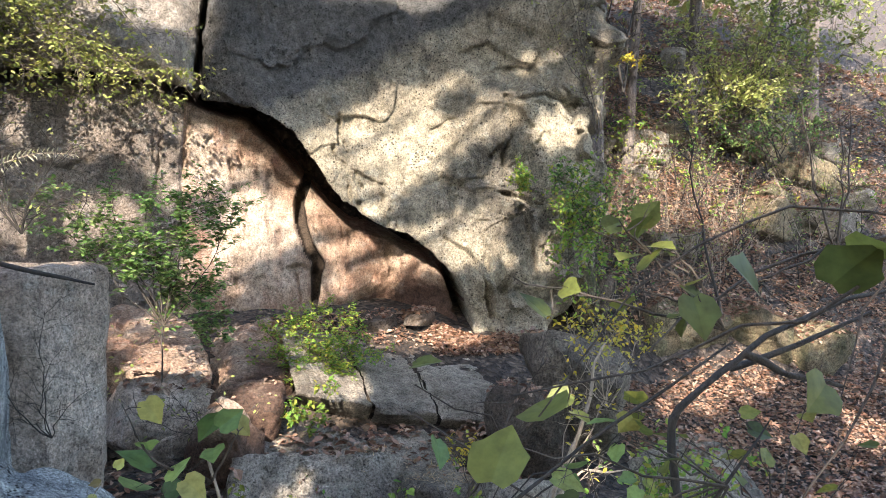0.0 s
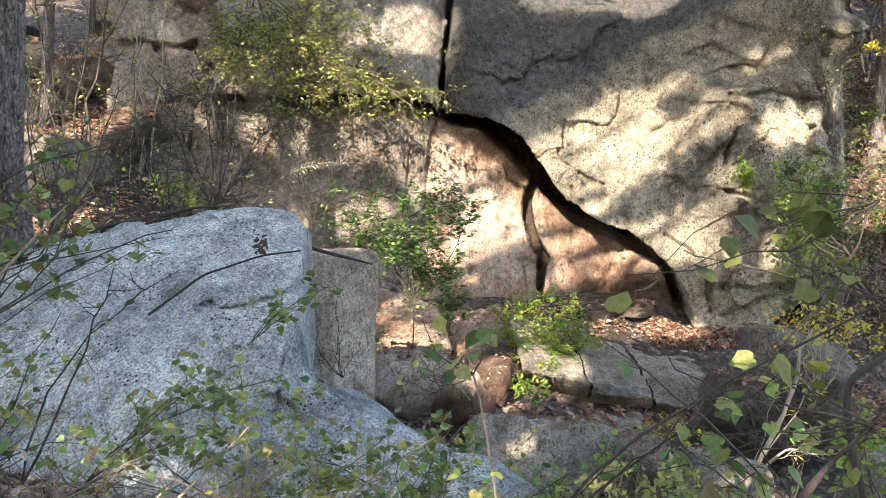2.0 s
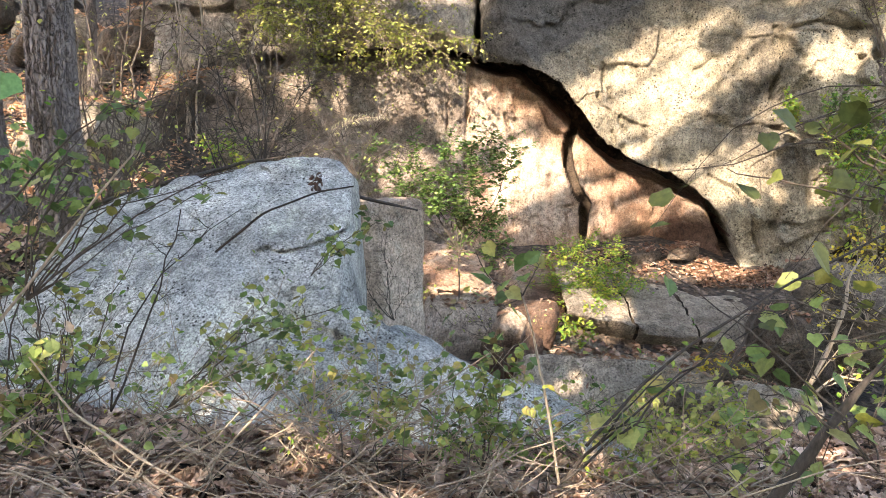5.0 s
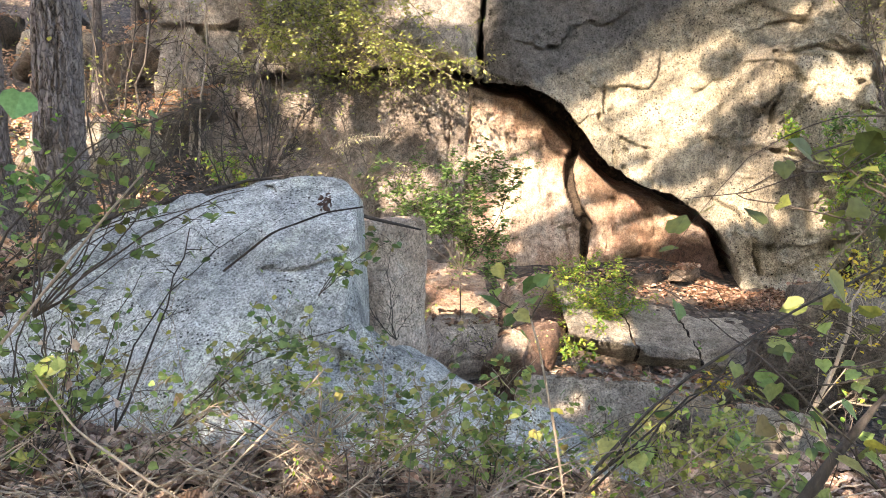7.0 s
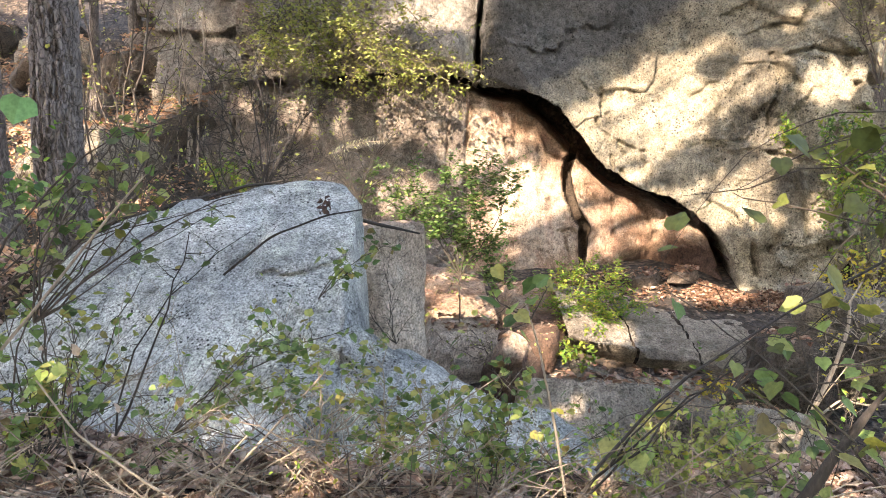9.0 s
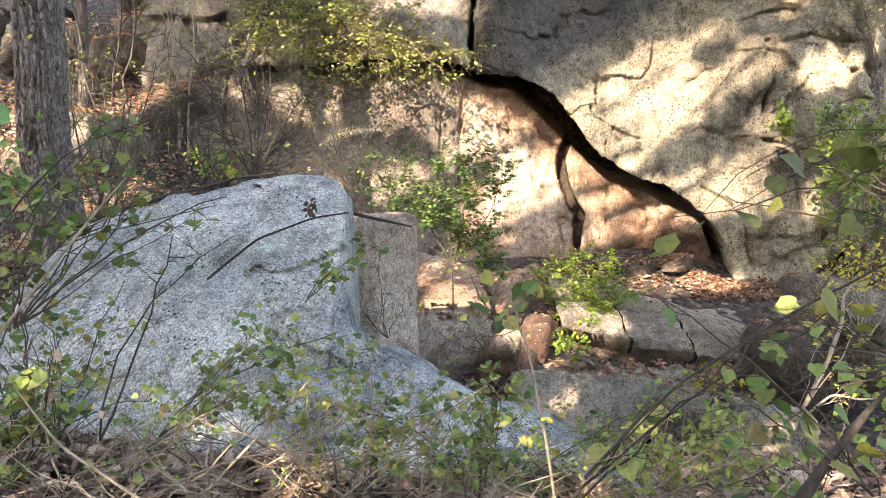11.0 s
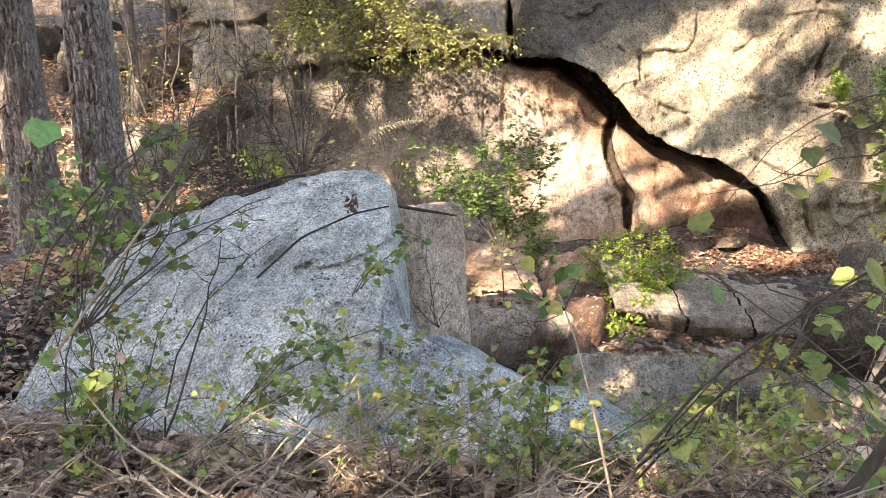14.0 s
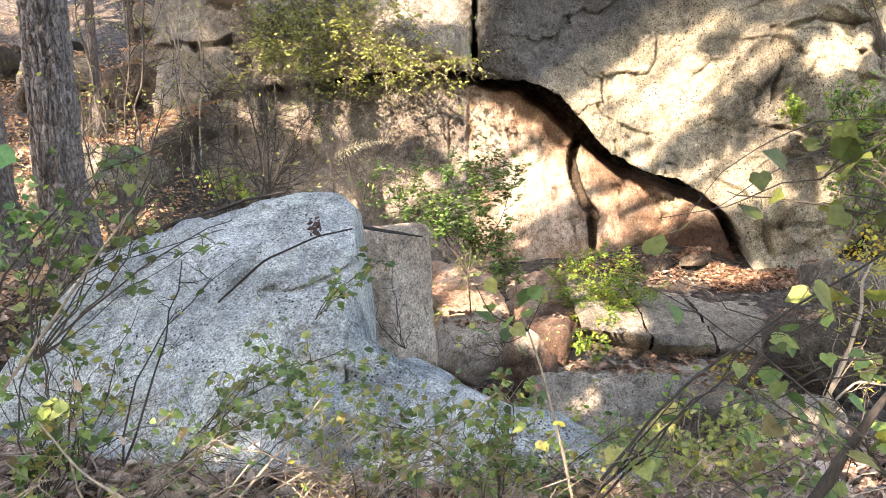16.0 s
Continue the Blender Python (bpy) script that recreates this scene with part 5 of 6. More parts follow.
def brush(name, label, count, area, seed, tall, leaf, leaves, stem=M_TWIG, size=(0.03, 0.06), r=0.004):
    """Countless thin stems with side twigs and a few leaves, scattered over the ground inside x0, x1, y0, y1."""
    rng = np.random.default_rng(seed)
    t, spots = Tubes(4), []
    for _ in range(count):
        x, y = rng.uniform(area[0], area[1]), rng.uniform(area[2], area[3])
        h = rng.uniform(*tall)
        a = np.array([x, y, float(height(x, y)) - 0.03])
        b = a + np.array([rng.normal(0, 0.35), rng.normal(0, 0.2), 1.0]) * h
        main = curve(a, b, rng, 0.1, 7, 0.02)
        t.add(main, np.linspace(r * rng.uniform(0.7, 1.5), r * 0.35, 7))
        for _ in range(5):
            p = main[rng.integers(2, 7)]
            q = p + (rng.normal(0, 0.6, 3) + [0, 0, 0.35]) * h * 0.33
            t.add(curve(p, q, rng, 0.1, 4, 0.03), np.linspace(r * 0.5, r * 0.2, 4))
            spots += [p + (q - p) * u + rng.normal(0, 0.015, 3) for u in rng.uniform(0.2, 1, leaves)]
    ob = thing(name, (0, 0, 0), label, "undergrowth", kind="stuff")
    part("stem", t.mesh("stem", stem), ob)
    if leaves:
        part("foliage", leaves_mesh("foliage", spots, rng.uniform(*size, len(spots)), "ovate", leaf, rng, 1.0), ob)


brush("undergrowth", "thin bare stems and twigs on the wooded slope", 60, (-8.5, -3.0, 6.5, 13.5), 91, (0.6, 2.6), M_OLIVE, 2, M_DARKTWIG)
brush("undergrowth", "pale dry stalks on the wooded slope", 60, (-6.5, -2.9, 6.5, 10), 92, (0.4, 1.2), M_OLIVE, 1, M_PALE)
brush("undergrowth", "dry twiggy undergrowth on the leafy slope", 70, (5.2, 13, 8.6, 14.5), 93, (0.4, 1.6), M_OLIVE, 4, M_DARKTWIG, (0.035, 0.07), 0.007)
brush("undergrowth", "pale dry grass stalks on the sunny slope", 70, (5.0, 11, 8.4, 11.5), 94, (0.25, 0.8), M_OLIVE, 1, M_PALE, r=0.005)
brush("undergrowth", "green weeds on the leafy slope", 60, (5.3, 12.5, 9.5, 14), 95, (0.4, 1.3), M_LIME, 8, M_TWIG, (0.05, 0.09))
brush("undergrowth", "thin weeds at the foot of the shaded wall", 40, (-2.6, 0.2, 7.4, 8.9), 96, (0.2, 0.7), M_OLIVE, 3, M_TWIG)
brush("undergrowth", "dark tangled twigs on the leafy slope", 100, (5.4, 12.5, 8.9, 12.5), 88, (0.5, 1.5), M_GREEN, 3, M_DARKTWIG, (0.03, 0.06), 0.006)
brush("undergrowth", "tangled pale dry brambles beside the cliff corner", 60, (4.9, 8.2, 8.3, 10.2), 86, (0.4, 1.2), M_OLIVE, 1, M_PALE, (0.03, 0.05), 0.0045)
brush("undergrowth", "brown bare brambles on the leafy slope", 60, (6.5, 13, 9.0, 12.5), 87, (0.4, 1.3), M_ORANGE, 2, M_TWIG, (0.03, 0.06), 0.005)
brush("undergrowth", "thick green saplings on the hilltop", 130, (11, 30, 16, 30), 85, (1.0, 3.0), M_OLIVE, 9, M_TWIG, (0.1, 0.18), 0.01)
brush("undergrowth", "leafy green shrubs crowding the far slope", 110, (5.4, 22, 11.5, 20), 90, (0.6, 2.2), M_OLIVE, 7, M_TWIG, (0.06, 0.1))
brush("undergrowth", "twiggy shrubs at the corner of the cliff", 30, (4.9, 6.0, 8.2, 9.6), 89, (0.4, 1.4), M_GREEN, 3, M_TWIG, (0.03, 0.06))
brush("undergrowth", "thin twigs and weeds in the gully", 18, (0.3, 3.0, 4.2, 5.6), 97, (0.2, 0.6), M_LIME, 4, M_TWIG)
brush("undergrowth", "tall thin stems beside the tree trunks", 24, (-3.7, -2.0, 3.5, 5.3), 98, (0.5, 1.7), M_LIME, 3, M_TWIG)
brush("undergrowth", "thin weeds standing before the boulder", 55, (-2.4, 1.6, 2.4, 3.05), 99, (0.15, 0.7), M_LIME, 2, M_PALE, (0.018, 0.036), 0.0022)

shrub("bush", "green weeds crowding the corner of the cliff", (5.06, 8.30, 1.48), [(4.41, 8.20, 2.16), (4.71, 8.20, 2.25), (5.12, 8.20, 2.13), (5.40, 8.10, 1.85), (4.54, 8.10, 1.74), (5.01, 8.10, 1.69)], 120, M_GREEN, M_DARKTWIG, 12, 0.28, 6, (0.04, 0.07), r=0.006)
shrub("bush", "green and brown bramble on the leafy slope", (10.29, 10.60, 2.82), [(9.16, 10.50, 3.71), (9.73, 10.50, 3.96), (10.59, 10.50, 3.94), (8.88, 10.40, 3.20), (10.90, 10.40, 3.45)], 121, M_GREEN, M_DARKTWIG, 14, 0.55, 7, (0.05, 0.08), r=0.01)
# round the boulder
shrub("branch_spray", "pale stem branching over the gully", (2.42, 4.60, -0.17), [(2.70, 4.60, 0.72), (2.65, 4.55, 0.44), (2.92, 4.60, 0.65), (2.81, 4.50, 0.09)], 61, M_YELLOW, M_PALE, 7, 0.22, 1, (0.03, 0.05), r=0.005, category="branch")
shrub("dry_twigs", "dry bare twigs caught between the boulder and the block", (-0.24, 4.90, 0.35), [(-0.47, 4.80, 0.68), (-0.23, 4.80, 0.76), (-0.06, 4.80, 0.61), (-0.38, 4.70, 0.51), (-0.28, 4.90, 0.99)], 62, None, M_DARKTWIG, 10, 0.2, 0, r=0.004, category="twigs")
shrub("dry_twigs", "dry grey brushwood in front of the ledge", (0.56, 6.40, -0.20), [(0.30, 6.40, 0.22), (0.66, 6.40, 0.27), (0.97, 6.40, 0.12), (0.45, 6.30, 0.08), (0.09, 6.30, 0.03)], 63, M_OLIVE, M_TWIG, 12, 0.3, 1, (0.03, 0.04), r=0.005, category="twigs")
shrub("bush", "leafy undergrowth beside the tree trunk", (-2.34, 4.20, 1.10), [(-2.40, 4.10, 1.40), (-2.27, 4.10, 1.49), (-2.32, 4.00, 1.11), (-2.43, 4.10, 1.62), (-2.17, 4.10, 1.40)], 64, M_GREEN, M_TWIG, 4, 0.25, 3, (0.04, 0.07), "lobed", r=0.005)
shrub("vine", "leafy vine arching beside the trunk", (-1.86, 2.90, 0.84), [(-0.82, 2.70, 1.68), (-1.13, 2.70, 1.50), (-1.02, 2.70, 1.61), (-0.66, 2.65, 1.33), (-1.22, 2.70, 1.37), (-0.85, 2.65, 1.41)], 65, M_NEAR, M_TWIG, 5, 0.16, 2, (0.032, 0.055), "lobed", r=0.006, pieces=True, start=0.45, category="vine")
shrub("vine", "thin dark stem with green leaves across the boulder", (-1.16, 2.70, 0.43), [(-0.83, 2.65, 1.22), (-0.59, 2.60, 1.22)], 66, M_NEAR, M_DARKTWIG, 6, 0.14, 1, (0.024, 0.044), "lobed", r=0.005, pieces=True, category="vine", bend=0.12)
shrub("vine", "trailing stem with lobed green leaves before the boulder", (-0.92, 2.65, 0.45), [(-0.53, 2.60, 0.81), (-0.39, 2.60, 0.68), (-0.22, 2.60, 0.87), (-0.51, 2.60, 0.87), (-0.68, 2.60, 0.72)], 67, M_NEAR, M_TWIG, 7, 0.15, 3, (0.024, 0.044), "lobed", r=0.004, pieces=True, category="vine")
shrub("vine", "low vine with pale green leaves before the boulder", (-0.20, 2.75, 0.21), [(-0.17, 2.70, 0.79), (-0.06, 2.70, 0.59), (-0.30, 2.70, 0.57), (0.07, 2.70, 0.53), (-0.08, 2.65, 0.45)], 68, M_NEAR, M_PALE, 7, 0.15, 3, (0.024, 0.044), "lobed", r=0.004, pieces=True, category="vine")
shrub("vine", "leafy stem beside the boulder's low end", (0.29, 2.70, 0.19), [(0.26, 2.60, 0.64), (0.36, 2.60, 0.73), (0.16, 2.60, 0.62), (0.33, 2.60, 0.47), (0.49, 2.60, 0.47)], 69, M_NEAR, M_TWIG, 6, 0.15, 3, (0.026, 0.046), "lobed", r=0.004, pieces=True, category="vine")
shrub("vine", "thin stem with green leaves rising at the block", (-0.36, 2.70, 0.96), [(-0.08, 2.70, 1.17), (-0.23, 2.70, 1.07), (-0.27, 2.70, 1.11)], 70, M_NEAR, M_TWIG, 5, 0.1, 2, (0.024, 0.042), "lobed", r=0.003, pieces=True, category="vine")
shrub("vine", "green leaves on thin stems by the forest floor", (-1.42, 2.60, 0.24), [(-1.38, 2.50, 0.72), (-1.26, 2.50, 0.78), (-1.43, 2.50, 0.45), (-1.14, 2.50, 0.66), (-1.50, 2.50, 0.82)], 71, M_NEAR, M_TWIG, 5, 0.14, 3, (0.032, 0.06), "lobed", r=0.004, pieces=True, category="vine")
shrub("undergrowth", "dense yellow green undergrowth at the low rocks", (1.26, 3.40, -0.35), [(0.87, 3.40, 0.16), (1.06, 3.40, 0.21), (1.25, 3.40, 0.19), (1.44, 3.40, 0.22), (1.63, 3.40, 0.11), (1.80, 3.40, -0.03), (0.96, 3.30, 0.03), (1.35, 3.30, 0.03), (1.62, 3.50, 0.18), (1.17, 3.50, 0.35)], 72,
      M_LIME, M_TWIG, 8, 0.2, 3, (0.022, 0.042), "lobed", r=0.004)
shrub("undergrowth", "small green leaves along the boulder's foot", (0.30, 2.90, 0.09), [(0.16, 2.90, 0.28), (0.30, 2.90, 0.21), (0.44, 2.90, 0.26), (0.58, 2.90, 0.16), (0.74, 3.00, 0.24)], 73, M_GREEN, M_TWIG, 7, 0.15, 4, (0.025, 0.045), r=0.003)
shrub("bare_shrub", "dense bare twigs rising behind the boulder", (-1.45, 5.40, 1.12), [(-1.56, 5.40, 2.06), (-1.36, 5.60, 2.30), (-1.05, 5.40, 1.98), (-0.78, 5.30, 1.71), (-1.78, 5.40, 1.89), (-0.64, 5.20, 1.46), (-1.18, 5.60, 2.35), (-1.80, 5.20, 1.54)], 101, M_OLIVE, M_DARKTWIG, 9, 0.45, 1, (0.025, 0.04), r=0.008, start=0.15, forks=3)
shrub("bare_shrub", "thin tangled twigs beside the leaning trunk", (-2.05, 4.80, 0.87), [(-2.21, 4.80, 1.98), (-1.94, 4.90, 2.07), (-1.68, 4.70, 1.74), (-1.50, 4.70, 1.48), (-2.20, 4.60, 1.51), (-1.41, 4.90, 1.68)], 102, M_LIME, M_TWIG, 11, 0.4, 1, (0.03, 0.05), r=0.008, start=0.2, forks=3)
shrub("bush", "leafy green bush at the cliff corner by the gully", (4.24, 7.00, 0.74), [(3.78, 6.90, 1.19), (4.04, 6.90, 1.41), (4.29, 6.90, 1.62), (4.48, 6.90, 1.19), (3.90, 6.80, 0.92), (4.68, 6.90, 1.51)], 103, M_LIME, M_TWIG, 8, 0.3, 4, (0.04, 0.07), r=0.006)
shrub("bush", "yellowing twigs over the dark rock", (3.10, 5.00, 0.27), [(2.76, 5.00, 0.87), (2.91, 5.00, 0.99), (3.15, 5.00, 0.95), (2.79, 4.90, 0.53), (3.31, 5.00, 0.75), (2.98, 4.90, 0.68)], 104, M_YELLOW, M_PALE, 6, 0.25, 2, (0.03, 0.05), r=0.005)
shrub("vine", "leafy sprays trailing over the boulder's face", (-0.34, 2.55, 0.44), [(-0.61, 2.50, 0.70), (-0.49, 2.50, 0.64), (-0.33, 2.50, 0.75), (-0.40, 2.50, 0.87), (-0.16, 2.50, 0.73)], 105, M_NEAR, M_PALE, 6, 0.13, 3, (0.022, 0.038), "lobed", r=0.003, pieces=True, category="vine")
shrub("vine", "thin stems with small leaves beside the boulder", (-1.37, 2.80, 0.40), [(-1.51, 2.80, 0.85), (-1.36, 2.80, 0.79), (-1.13, 2.75, 0.73), (-1.24, 2.80, 0.95), (-1.08, 2.80, 1.04)], 106, M_NEAR, M_TWIG, 4, 0.15, 2, (0.024, 0.042), "lobed", r=0.004, pieces=True, category="vine")
shrub("vine", "sprays of small yellow green leaves by the low rocks", (0.79, 2.80, 0.09), [(0.63, 2.80, 0.55), (0.74, 2.80, 0.46), (0.92, 2.80, 0.41), (0.51, 2.75, 0.33), (0.98, 2.70, 0.31)], 107, M_NEAR, M_PALE, 4, 0.16, 3, (0.022, 0.04), "lobed", r=0.004, pieces=True, category="vine")
shrub("vine", "leafy stems hanging in front of the gully", (1.59, 2.70, 0.14), [(1.24, 2.70, 0.40), (1.41, 2.70, 0.54), (1.56, 2.70, 0.45), (1.74, 2.70, 0.71), (1.29, 2.60, 0.27)], 108, M_NEAR, M_TWIG, 3, 0.18, 2, (0.04, 0.07), "lobed", r=0.004, pieces=True, category="vine")
shrub("branch_spray", "bare grey branching twig over the gully", (1.70, 4.20, 0.03), [(2.18, 4.20, 0.79), (1.97, 4.20, 0.51), (2.18, 4.10, 0.60), (1.83, 4.20, 0.30)], 109, None, M_TWIG, 6, 0.25, 0, r=0.008, category="branch")
shrub("bush", "light green leafy stems below the slope", (2.65, 3.60, 0.00), [(2.36, 3.60, 0.47), (2.54, 3.60, 0.52), (2.73, 3.60, 0.36), (2.77, 3.50, 0.26), (2.98, 3.60, 0.45), (2.38, 3.50, 0.28)], 110, M_LIME, M_TWIG, 9, 0.22, 4, (0.022, 0.04), "lobed", r=0.005)
shrub("leafy_branch", "broad green leaves on a thin stem by the gully", (2.80, 3.20, 0.16), [(2.56, 3.20, 0.75), (2.36, 3.10, 0.67), (2.98, 3.20, 0.92), (3.10, 3.10, 0.59), (1.71, 3.20, 0.88), (1.35, 3.20, 0.85)], 111, M_SHADELEAF, M_TWIG, 3, 0.16, 1, (0.07, 0.11), "lobed", r=0.005, pieces=True, category="branch", forks=1)
shrub("bare_shrub", "wiry bare twigs before the shaded wall", (-0.70, 6.60, 1.34), [(-1.11, 6.60, 2.22), (-0.80, 6.60, 2.12), (-0.43, 6.60, 1.97), (-0.23, 6.60, 1.66), (-1.20, 6.50, 1.70), (-0.92, 6.70, 2.55), (-0.58, 6.50, 1.65)], 112, M_OLIVE, M_DARKTWIG, 13, 0.4, 1, (0.025, 0.04), r=0.007, start=0.2, forks=3)
shrub("vine", "tangled leafy stems at the boulder's low shoulder", (-1.48, 2.70, 0.29), [(-1.53, 2.70, 1.13), (-1.42, 2.65, 1.01), (-1.33, 2.60, 0.87), (-1.46, 2.60, 0.76), (-1.29, 2.60, 0.68), (-1.58, 2.70, 0.96), (-1.27, 2.75, 1.11)], 113, M_NEAR, M_TWIG, 5, 0.16, 2, (0.026, 0.05), "lobed", r=0.005, pieces=True, category="vine")
shrub("vine", "small green leaves over the boulder's low end", (0.07, 2.60, 0.26), [(-0.18, 2.60, 0.64), (-0.01, 2.60, 0.70), (0.16, 2.60, 0.73), (0.30, 2.60, 0.60), (0.45, 2.60, 0.56), (-0.04, 2.50, 0.50), (0.22, 2.50, 0.46)], 114, M_NEAR, M_PALE, 8, 0.16, 3, (0.022, 0.042), "lobed", r=0.0035, pieces=True, category="vine")
shrub("vine", "thin arching stem with green leaves before the boulder", (-1.21, 2.45, 0.29), [(-0.83, 2.45, 0.76), (-0.59, 2.45, 0.84), (-0.32, 2.45, 0.66), (-0.42, 2.40, 0.77)], 115, M_NEAR, M_PALE, 6, 0.12, 2, (0.022, 0.04), "lobed", r=0.0035, pieces=True, category="vine", bend=0.2)
shrub("withered_stem", "withered stem with shrivelled brown leaves", (-1.32, 2.60, 0.46), [(-1.37, 2.60, 1.01), (-1.26, 2.60, 0.82), (-0.87, 2.55, 0.63)], 116, M_FALLEN, M_TWIG, 2, 0.07, 1, (0.04, 0.075), "dead", r=0.004, pieces=True, tilt=1.4, forks=0)
# near leaves and branches
shrub("leafy_branch", "dark branch with broad green leaves", (0.56, 2.50, 0.22), [(0.92, 2.50, 0.63), (1.21, 2.50, 0.84), (1.50, 2.50, 0.96)], 81, M_NEAR, M_DARKTWIG, 4, 0.16, 1, (0.06, 0.1), "lobed", r=0.006, pieces=True, category="branch", bend=0.03, forks=1)
shrub("leafy_branch", "thin branch with broad drooping green leaves", (1.80, 2.50, 1.20), [(1.36, 2.50, 1.47), (1.11, 2.45, 1.35), (1.44, 2.50, 1.50), (1.52, 2.50, 1.31), (1.61, 2.50, 1.43)], 82, M_SHADELEAF, M_TWIG, 3, 0.14, 1, (0.06, 0.1), "lobed", r=0.006, pieces=True, category="branch", forks=1)
shrub("leafy_branch", "low leafy branch with yellow green leaves", (1.64, 2.40, 0.31), [(1.32, 2.45, 0.93), (1.00, 2.40, 0.76), (1.17, 2.40, 0.72), (0.85, 2.45, 1.04), (1.58, 2.40, 0.51)], 83, M_NEAR, M_TWIG, 3, 0.14, 1, (0.06, 0.1), "lobed", r=0.005, pieces=True, category="branch", forks=1)
shrub("leafy_branch", "hanging twig with green leaves", (0.42, 2.40, 0.93), [(0.25, 2.40, 1.10), (0.35, 2.40, 0.97), (0.48, 2.40, 1.04), (0.31, 2.40, 0.89)], 84, M_NEAR, M_TWIG, 3, 0.08, 1, (0.05, 0.08), "lobed", r=0.003, pieces=True, category="branch", forks=1)

shrub("leafy_branch", "arching stem with olive green leaves before the tree trunk", (-1.40, 2.60, 0.89), [(-0.81, 2.60, 1.67), (-0.97, 2.60, 1.44), (-1.06, 2.60, 1.59), (-0.61, 2.60, 1.36), (-0.75, 2.60, 1.28), (-1.21, 2.60, 1.37), (-0.88, 2.60, 1.46), (-1.28, 2.60, 1.15), (-1.11, 2.60, 1.23)], 131, M_SHADELEAF, M_TWIG, 3, 0.15, 1, (0.035, 0.065), "lobed", r=0.005, pieces=True, category="branch")
shrub("leafy_branch", "drooping olive leaves on a thin hanging twig", (1.06, 1.40, 1.48), [(0.60, 1.40, 1.33), (0.70, 1.40, 1.34), (0.84, 1.40, 1.42), (0.90, 1.40, 1.38), (0.95, 1.40, 1.31), (0.97, 1.40, 1.44), (0.56, 1.40, 1.20), (0.83, 1.40, 1.12)], 132, M_SHADELEAF, M_TWIG, 1, 0.05, 1, (0.04, 0.07), "lobed", r=0.002, pieces=True, category="branch", forks=0)
shrub("leafy_branch", "broad green leaves on low twigs by the gully", (1.75, 2.40, 0.79), [(0.85, 2.40, 1.11), (1.32, 2.40, 0.98), (0.84, 2.40, 0.64), (0.99, 2.40, 0.75), (1.20, 2.40, 0.67), (1.60, 2.40, 0.41), (1.42, 2.40, 0.94)], 133, M_SHADELEAF, M_TWIG, 2, 0.12, 1, (0.05, 0.09), "lobed", r=0.004, pieces=True, category="branch", forks=1)
shrub("undergrowth", "tangled yellow green weeds before the low stone", (1.16, 2.90, 0.05), [(0.81, 2.90, 0.29), (0.97, 2.90, 0.38), (1.20, 2.90, 0.36), (1.39, 2.90, 0.29), (1.53, 2.90, 0.24), (1.09, 2.90, 0.22), (1.31, 2.90, 0.46), (0.64, 2.90, 0.33)], 134, M_OLIVE, M_PALE, 9, 0.17, 3, (0.022, 0.04), "lobed", r=0.003)


def big_leaf():
    """One broad hanging leaf on its stalk."""
    at = np.array((-1.05, 2.00, 1.57))
    ob = thing("broad_leaf", tuple(at), "large pale green leaf hanging on a thin stalk", "leaf")
    v, f = SHAPES["lobed"]
    blade = part("blade", mesh_of("blade", v * [1.35, 1, 1] * 0.085, [f], M_BROAD, False), ob)
    blade.matrix_local = pose(0, 0, 0.055, -100, 12, 20)
    t = Tubes(5)
    t.add([(0, 0, 0.055), (-0.03, 0, 0.09), (-0.12, 0.02, 0.11), (-0.3, 0.05, 0.02)], [0.0015, 0.002, 0.0025, 0.003])
    part("stalk", t.mesh("stalk", M_TWIG), ob)


M_BROAD = leaf_material("large_leaf", [(0.16, 0.33, 0.13), (0.2, 0.38, 0.16)], 0.45)
big_leaf()


def plain_stem(name, label, pts, radii, mat, category="branch"):
    t = Tubes(8)
    pts = np.asarray(pts, float)
    s = np.linspace(0, len(pts) - 1, len(pts) * 5)
    fine = np.stack([np.interp(s, np.arange(len(pts)), pts[:, k]) for k in range(3)], 1)
    fine[1:-1] = (fine[:-2] + fine[1:-1] * 2 + fine[2:]) / 4
    fine += np.stack([vn(fine * 9 + k * 7, 3 + k) for k in range(3)], 1) * radii[0] * 0.5
    t.add(fine, np.interp(s, np.linspace(0, len(pts) - 1, len(radii)), radii) * (1 + 0.15 * vn(fine * 25, 6)))
    ob = part(name, t.mesh(name, mat, pts[0]))
    ob.location = pts[0]
    return tagged(ob, label, category)


plain_stem("branch", "thick dark slanting branch at the low rocks", [(1.25, 2.40, 0.15), (1.39, 2.40, 0.35), (1.50, 2.40, 0.51), (1.62, 2.40, 0.67), (1.89, 2.40, 0.97)], [0.024, 0.021, 0.016, 0.008, 0.002], M_DARKTWIG)
plain_stem("branch", "dark forked branch over the gully", [(2.17, 3.00, 0.12), (2.06, 3.00, 0.60), (2.03, 3.00, 0.81), (2.42, 3.00, 1.07), (2.85, 3.00, 1.23), (3.35, 3.00, 1.30)], [0.016, 0.015, 0.012, 0.006], M_DARKTWIG)
plain_stem("branch", "side fork of the dark branch", [(2.36, 3.00, 1.03), (2.58, 3.00, 0.94), (2.88, 3.00, 0.88)], [0.018, 0.008], M_DARKTWIG)
plain_stem("branch", "thin dark side branch", [(2.34, 3.05, 0.96), (2.77, 3.05, 1.07), (3.07, 3.05, 1.17)], [0.014, 0.007], M_DARKTWIG)
plain_stem("stick", "pale dead stick leaning on the forest floor", [(-1.22, 2.30, 0.75), (-1.09, 2.30, 0.56), (-0.85, 2.30, 0.39), (-0.70, 2.30, 0.30)], [0.003, 0.005, 0.004], M_PALE, "stick")
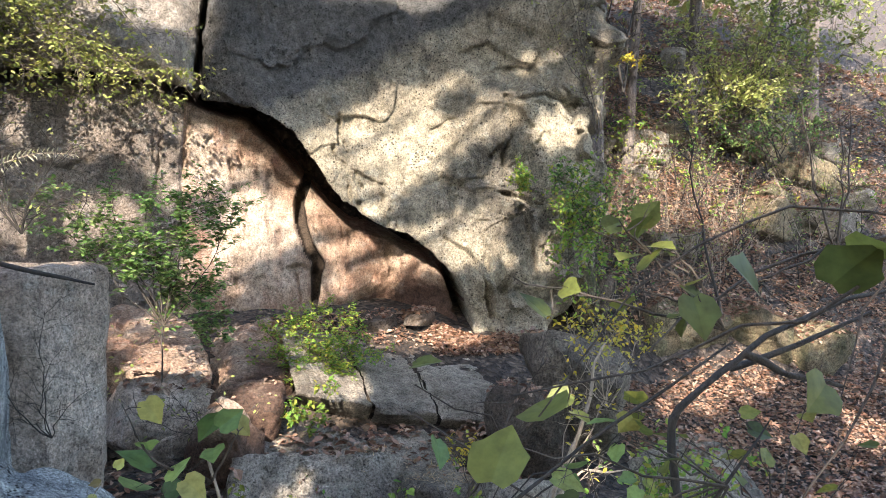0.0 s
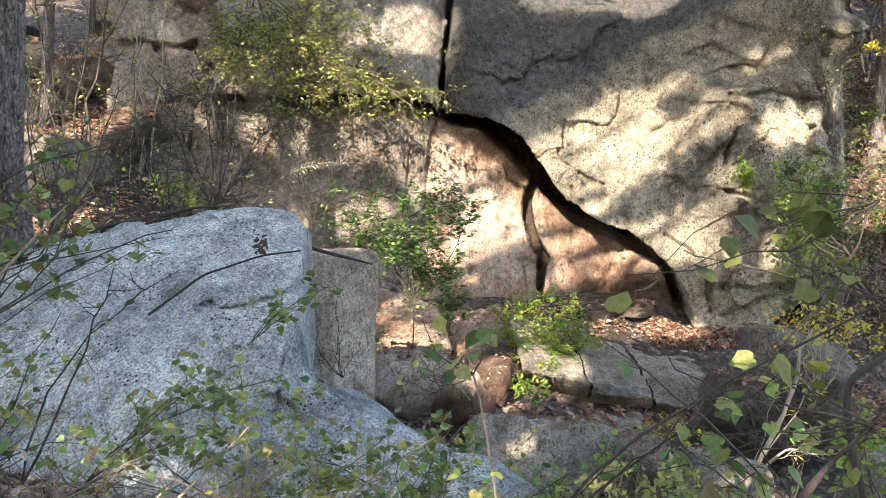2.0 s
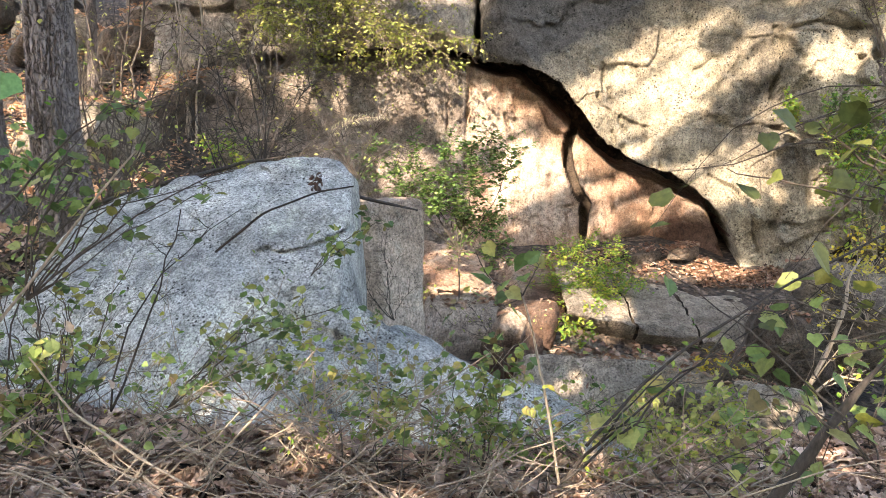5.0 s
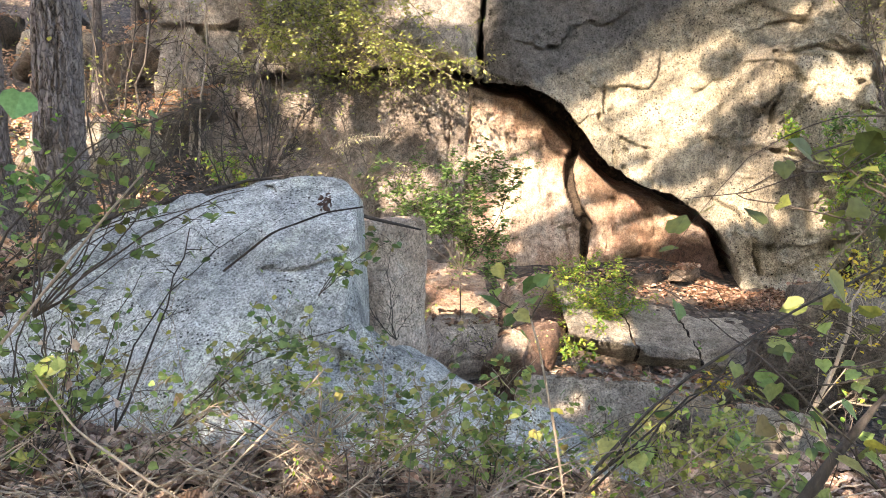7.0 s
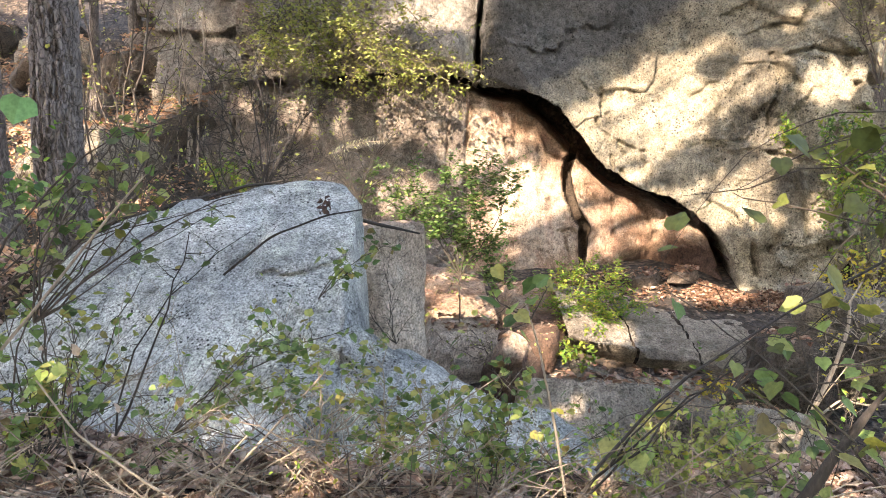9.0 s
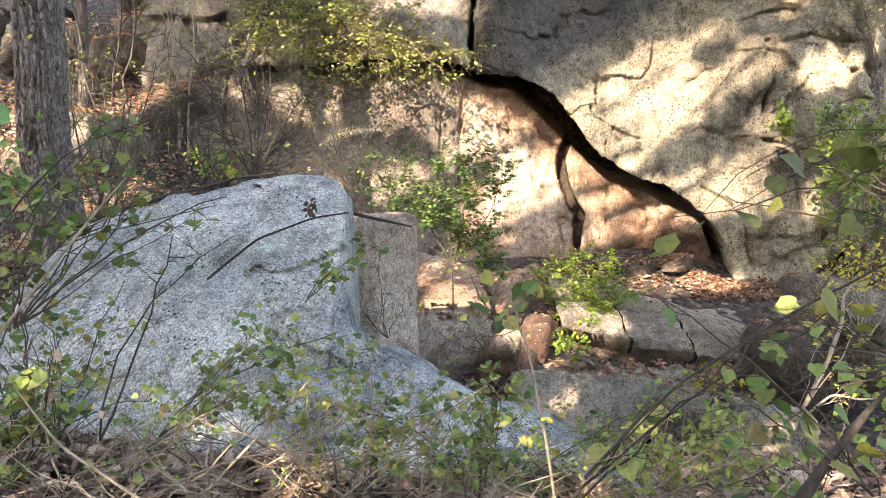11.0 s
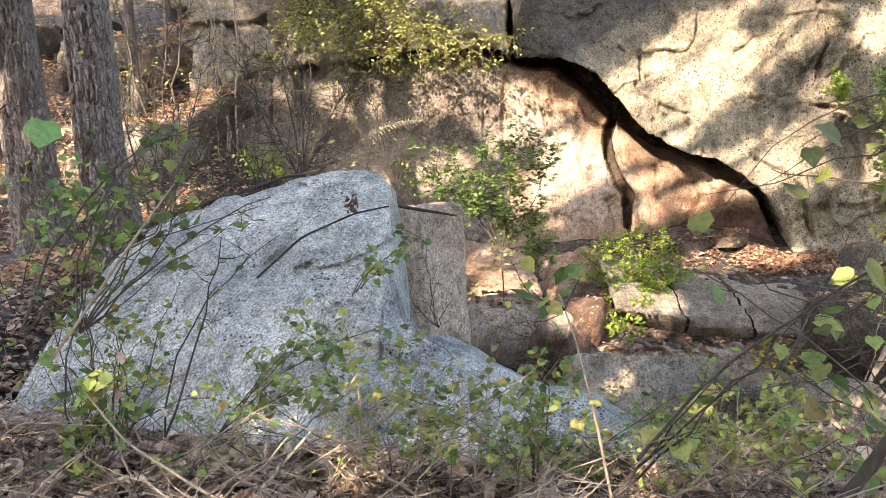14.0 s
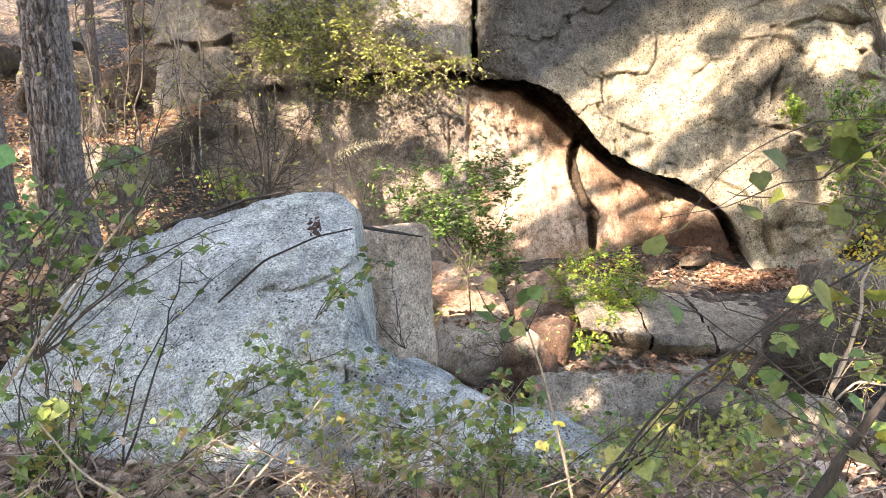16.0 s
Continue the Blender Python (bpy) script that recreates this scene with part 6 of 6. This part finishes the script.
plain_stem("stick", "pale upright weed stalk", [(0.56, 2.50, 0.22), (0.51, 2.50, 0.55), (0.46, 2.50, 0.79), (0.41, 2.50, 0.97)], [0.006, 0.005, 0.003], M_PALE, "stick")
plain_stem("stick", "thin pale stalk slanting over the boulder", [(-0.80, 2.50, 0.20), (-0.51, 2.50, 0.50), (-0.30, 2.50, 0.73)], [0.006, 0.005, 0.003], M_PALE, "stick")
plain_stem("twig", "long thin dark twig before the boulder", [(-0.70, 2.63, 1.06), (-0.51, 2.63, 1.21), (-0.31, 2.63, 1.28), (-0.18, 2.63, 1.30)], [0.005, 0.003], M_DARKTWIG, "twig")
plain_stem("log", "thin fallen branch lying behind the boulder", [(-2.29, 5.00, 1.19), (-1.85, 5.00, 1.31), (-1.40, 5.10, 1.44), (-1.09, 5.20, 1.50)], [0.022, 0.016, 0.006], M_DARKTWIG, "branch")
plain_stem("branch", "dead branch leaning over the square block", [(-0.62, 5.10, 1.24), (-0.30, 5.10, 1.16), (-0.08, 5.10, 1.11)], [0.014, 0.012, 0.006], M_DARKTWIG)

plain_stem("branch", "long thin dark branch slanting over the gully", [(0.63, 2.35, 0.42), (0.81, 2.35, 0.63), (0.97, 2.35, 0.77), (1.27, 2.35, 0.96), (1.57, 2.35, 1.12), (1.70, 2.35, 1.19)], [0.006, 0.005, 0.004, 0.003], M_DARKTWIG)
plain_stem("branch", "pale forked dead stem standing by the gully", [(2.41, 4.60, -0.23), (2.51, 4.60, -0.03), (2.64, 4.60, 0.24), (2.72, 4.60, 0.50), (2.72, 4.60, 0.67), (2.80, 4.60, 0.80)], [0.015, 0.013, 0.01, 0.006], M_PALE)
plain_stem("branch", "pale side fork of the dead stem", [(2.48, 4.60, -0.15), (2.67, 4.60, 0.03), (2.86, 4.60, -0.01), (3.02, 4.60, 0.00)], [0.009, 0.007, 0.004], M_PALE)
plain_stem("stick", "long pale dead stem leaning before the trunk", [(-1.47, 2.50, 0.80), (-1.27, 2.50, 1.03), (-1.06, 2.50, 1.28), (-0.92, 2.50, 1.43)], [0.006, 0.005, 0.003], M_PALE, "stick")


def dried_leaf():
    at = (-0.32, 2.63, 1.32)
    rng = np.random.default_rng(4)
    ob = thing("dried_leaf", at, "shrivelled dark brown leaf caught on the twig", "leaf")
    pts = np.array(at) + rng.normal(0, 0.012, (16, 3))
    part("crumpled_blade", leaves_mesh("crumpled_blade", pts, rng.uniform(0.02, 0.04, 16), "dead", M_DARKLEAF, rng, 1.5, at), ob)


M_DARKLEAF = leaf_material("shrivelled_leaf", [(0.05, 0.03, 0.025), (0.09, 0.05, 0.04)], 0.05)
dried_leaf()


def dead_twigs(count, seed, mat, label):
    """Dry stalks and twigs strewn and standing on the forest floor, each a piece of the tangle."""
    rng = np.random.default_rng(seed)
    ob = thing("dead_twigs", (-0.3, 2.6, 0.15), label, "twigs")
    for _ in range(count):
        x, y = rng.uniform(-2.4, 1.7), rng.uniform(2.0, 3.2)
        z = float(height(x, y))
        a, up = rng.uniform(0, 6.28), rng.uniform(0.02, 0.7) ** 2
        long = rng.uniform(0.15, 0.6)
        end = np.array([x + math.cos(a) * long, y + math.sin(a) * long * 0.5, z + 0.03 + up * long * 1.4])
        t = Tubes(4)
        line = curve((x, y, z + 0.01), end, rng, 0.1, 6, 0.02)
        t.add(line, np.linspace(rng.uniform(0.003, 0.006), 0.0015, 6))
        fork = line[3] + (line[4] - line[3]) * 2 + rng.normal(0, 0.05, 3)
        t.add([line[3], (line[3] + fork) / 2, fork], [0.0018, 0.0014, 0.001])
        part("twig", t.mesh("twig", mat, (-0.3, 2.6, 0.15)), ob)


def dry_stalks(count, seed):
    """Long dead stalks that arch over the forest floor before the boulder, each a piece of the thicket."""
    rng = np.random.default_rng(seed)
    for mat, label in ((M_STALK, "long grey dead stalks arching before the boulder"), (M_PALE, "long pale dry stalks arching over the leaves")):
        ob = thing("dry_stalks", (-0.4, 2.5, 0.15), label, "stalks")
        for _ in range(count if mat == M_STALK else count // 2):
            x, y = rng.uniform(-2.0, 1.4), rng.uniform(1.95, 2.6)
            z = float(height(x, y))
            side, long = rng.choice([-1, 1]), rng.uniform(0.4, 1.15)
            up = rng.uniform(0.1, 0.75)
            end = np.array([x + side * long * math.cos(up), y + rng.uniform(-0.1, 0.2), z + 0.1 + long * math.sin(up) * 0.75])
            t = Tubes(4)
            line = curve((x, y, z), end, rng, 0.13, 9, 0.008)
            thick = rng.uniform(0.0025, 0.0055)
            t.add(line, np.linspace(thick, thick * 0.35, 9))
            for i in rng.integers(3, 8, 3):
                tip = line[i] + (line[i] - line[i - 1]) * rng.uniform(0.6, 1.6) + rng.normal(0, 0.06, 3)
                t.add([line[i], (line[i] + tip) / 2 + rng.normal(0, 0.006, 3), tip], [thick * 0.5, thick * 0.4, thick * 0.25])
            part("stalk", t.mesh("stalk", mat, (-0.4, 2.5, 0.15)), ob)


M_STALK = bark_material("dry_stalk", (0.1, 0.075, 0.06), (0.36, 0.29, 0.24), 3)
dead_twigs(300, 15, M_STALK, "tangle of dry grey brown twigs on the forest floor")
dead_twigs(280, 25, M_PALE, "pale dry twigs strewn over the fallen leaves")
dead_twigs(200, 35, M_TWIG, "dark brown dead twigs among the fallen leaves")
dry_stalks(32, 16)
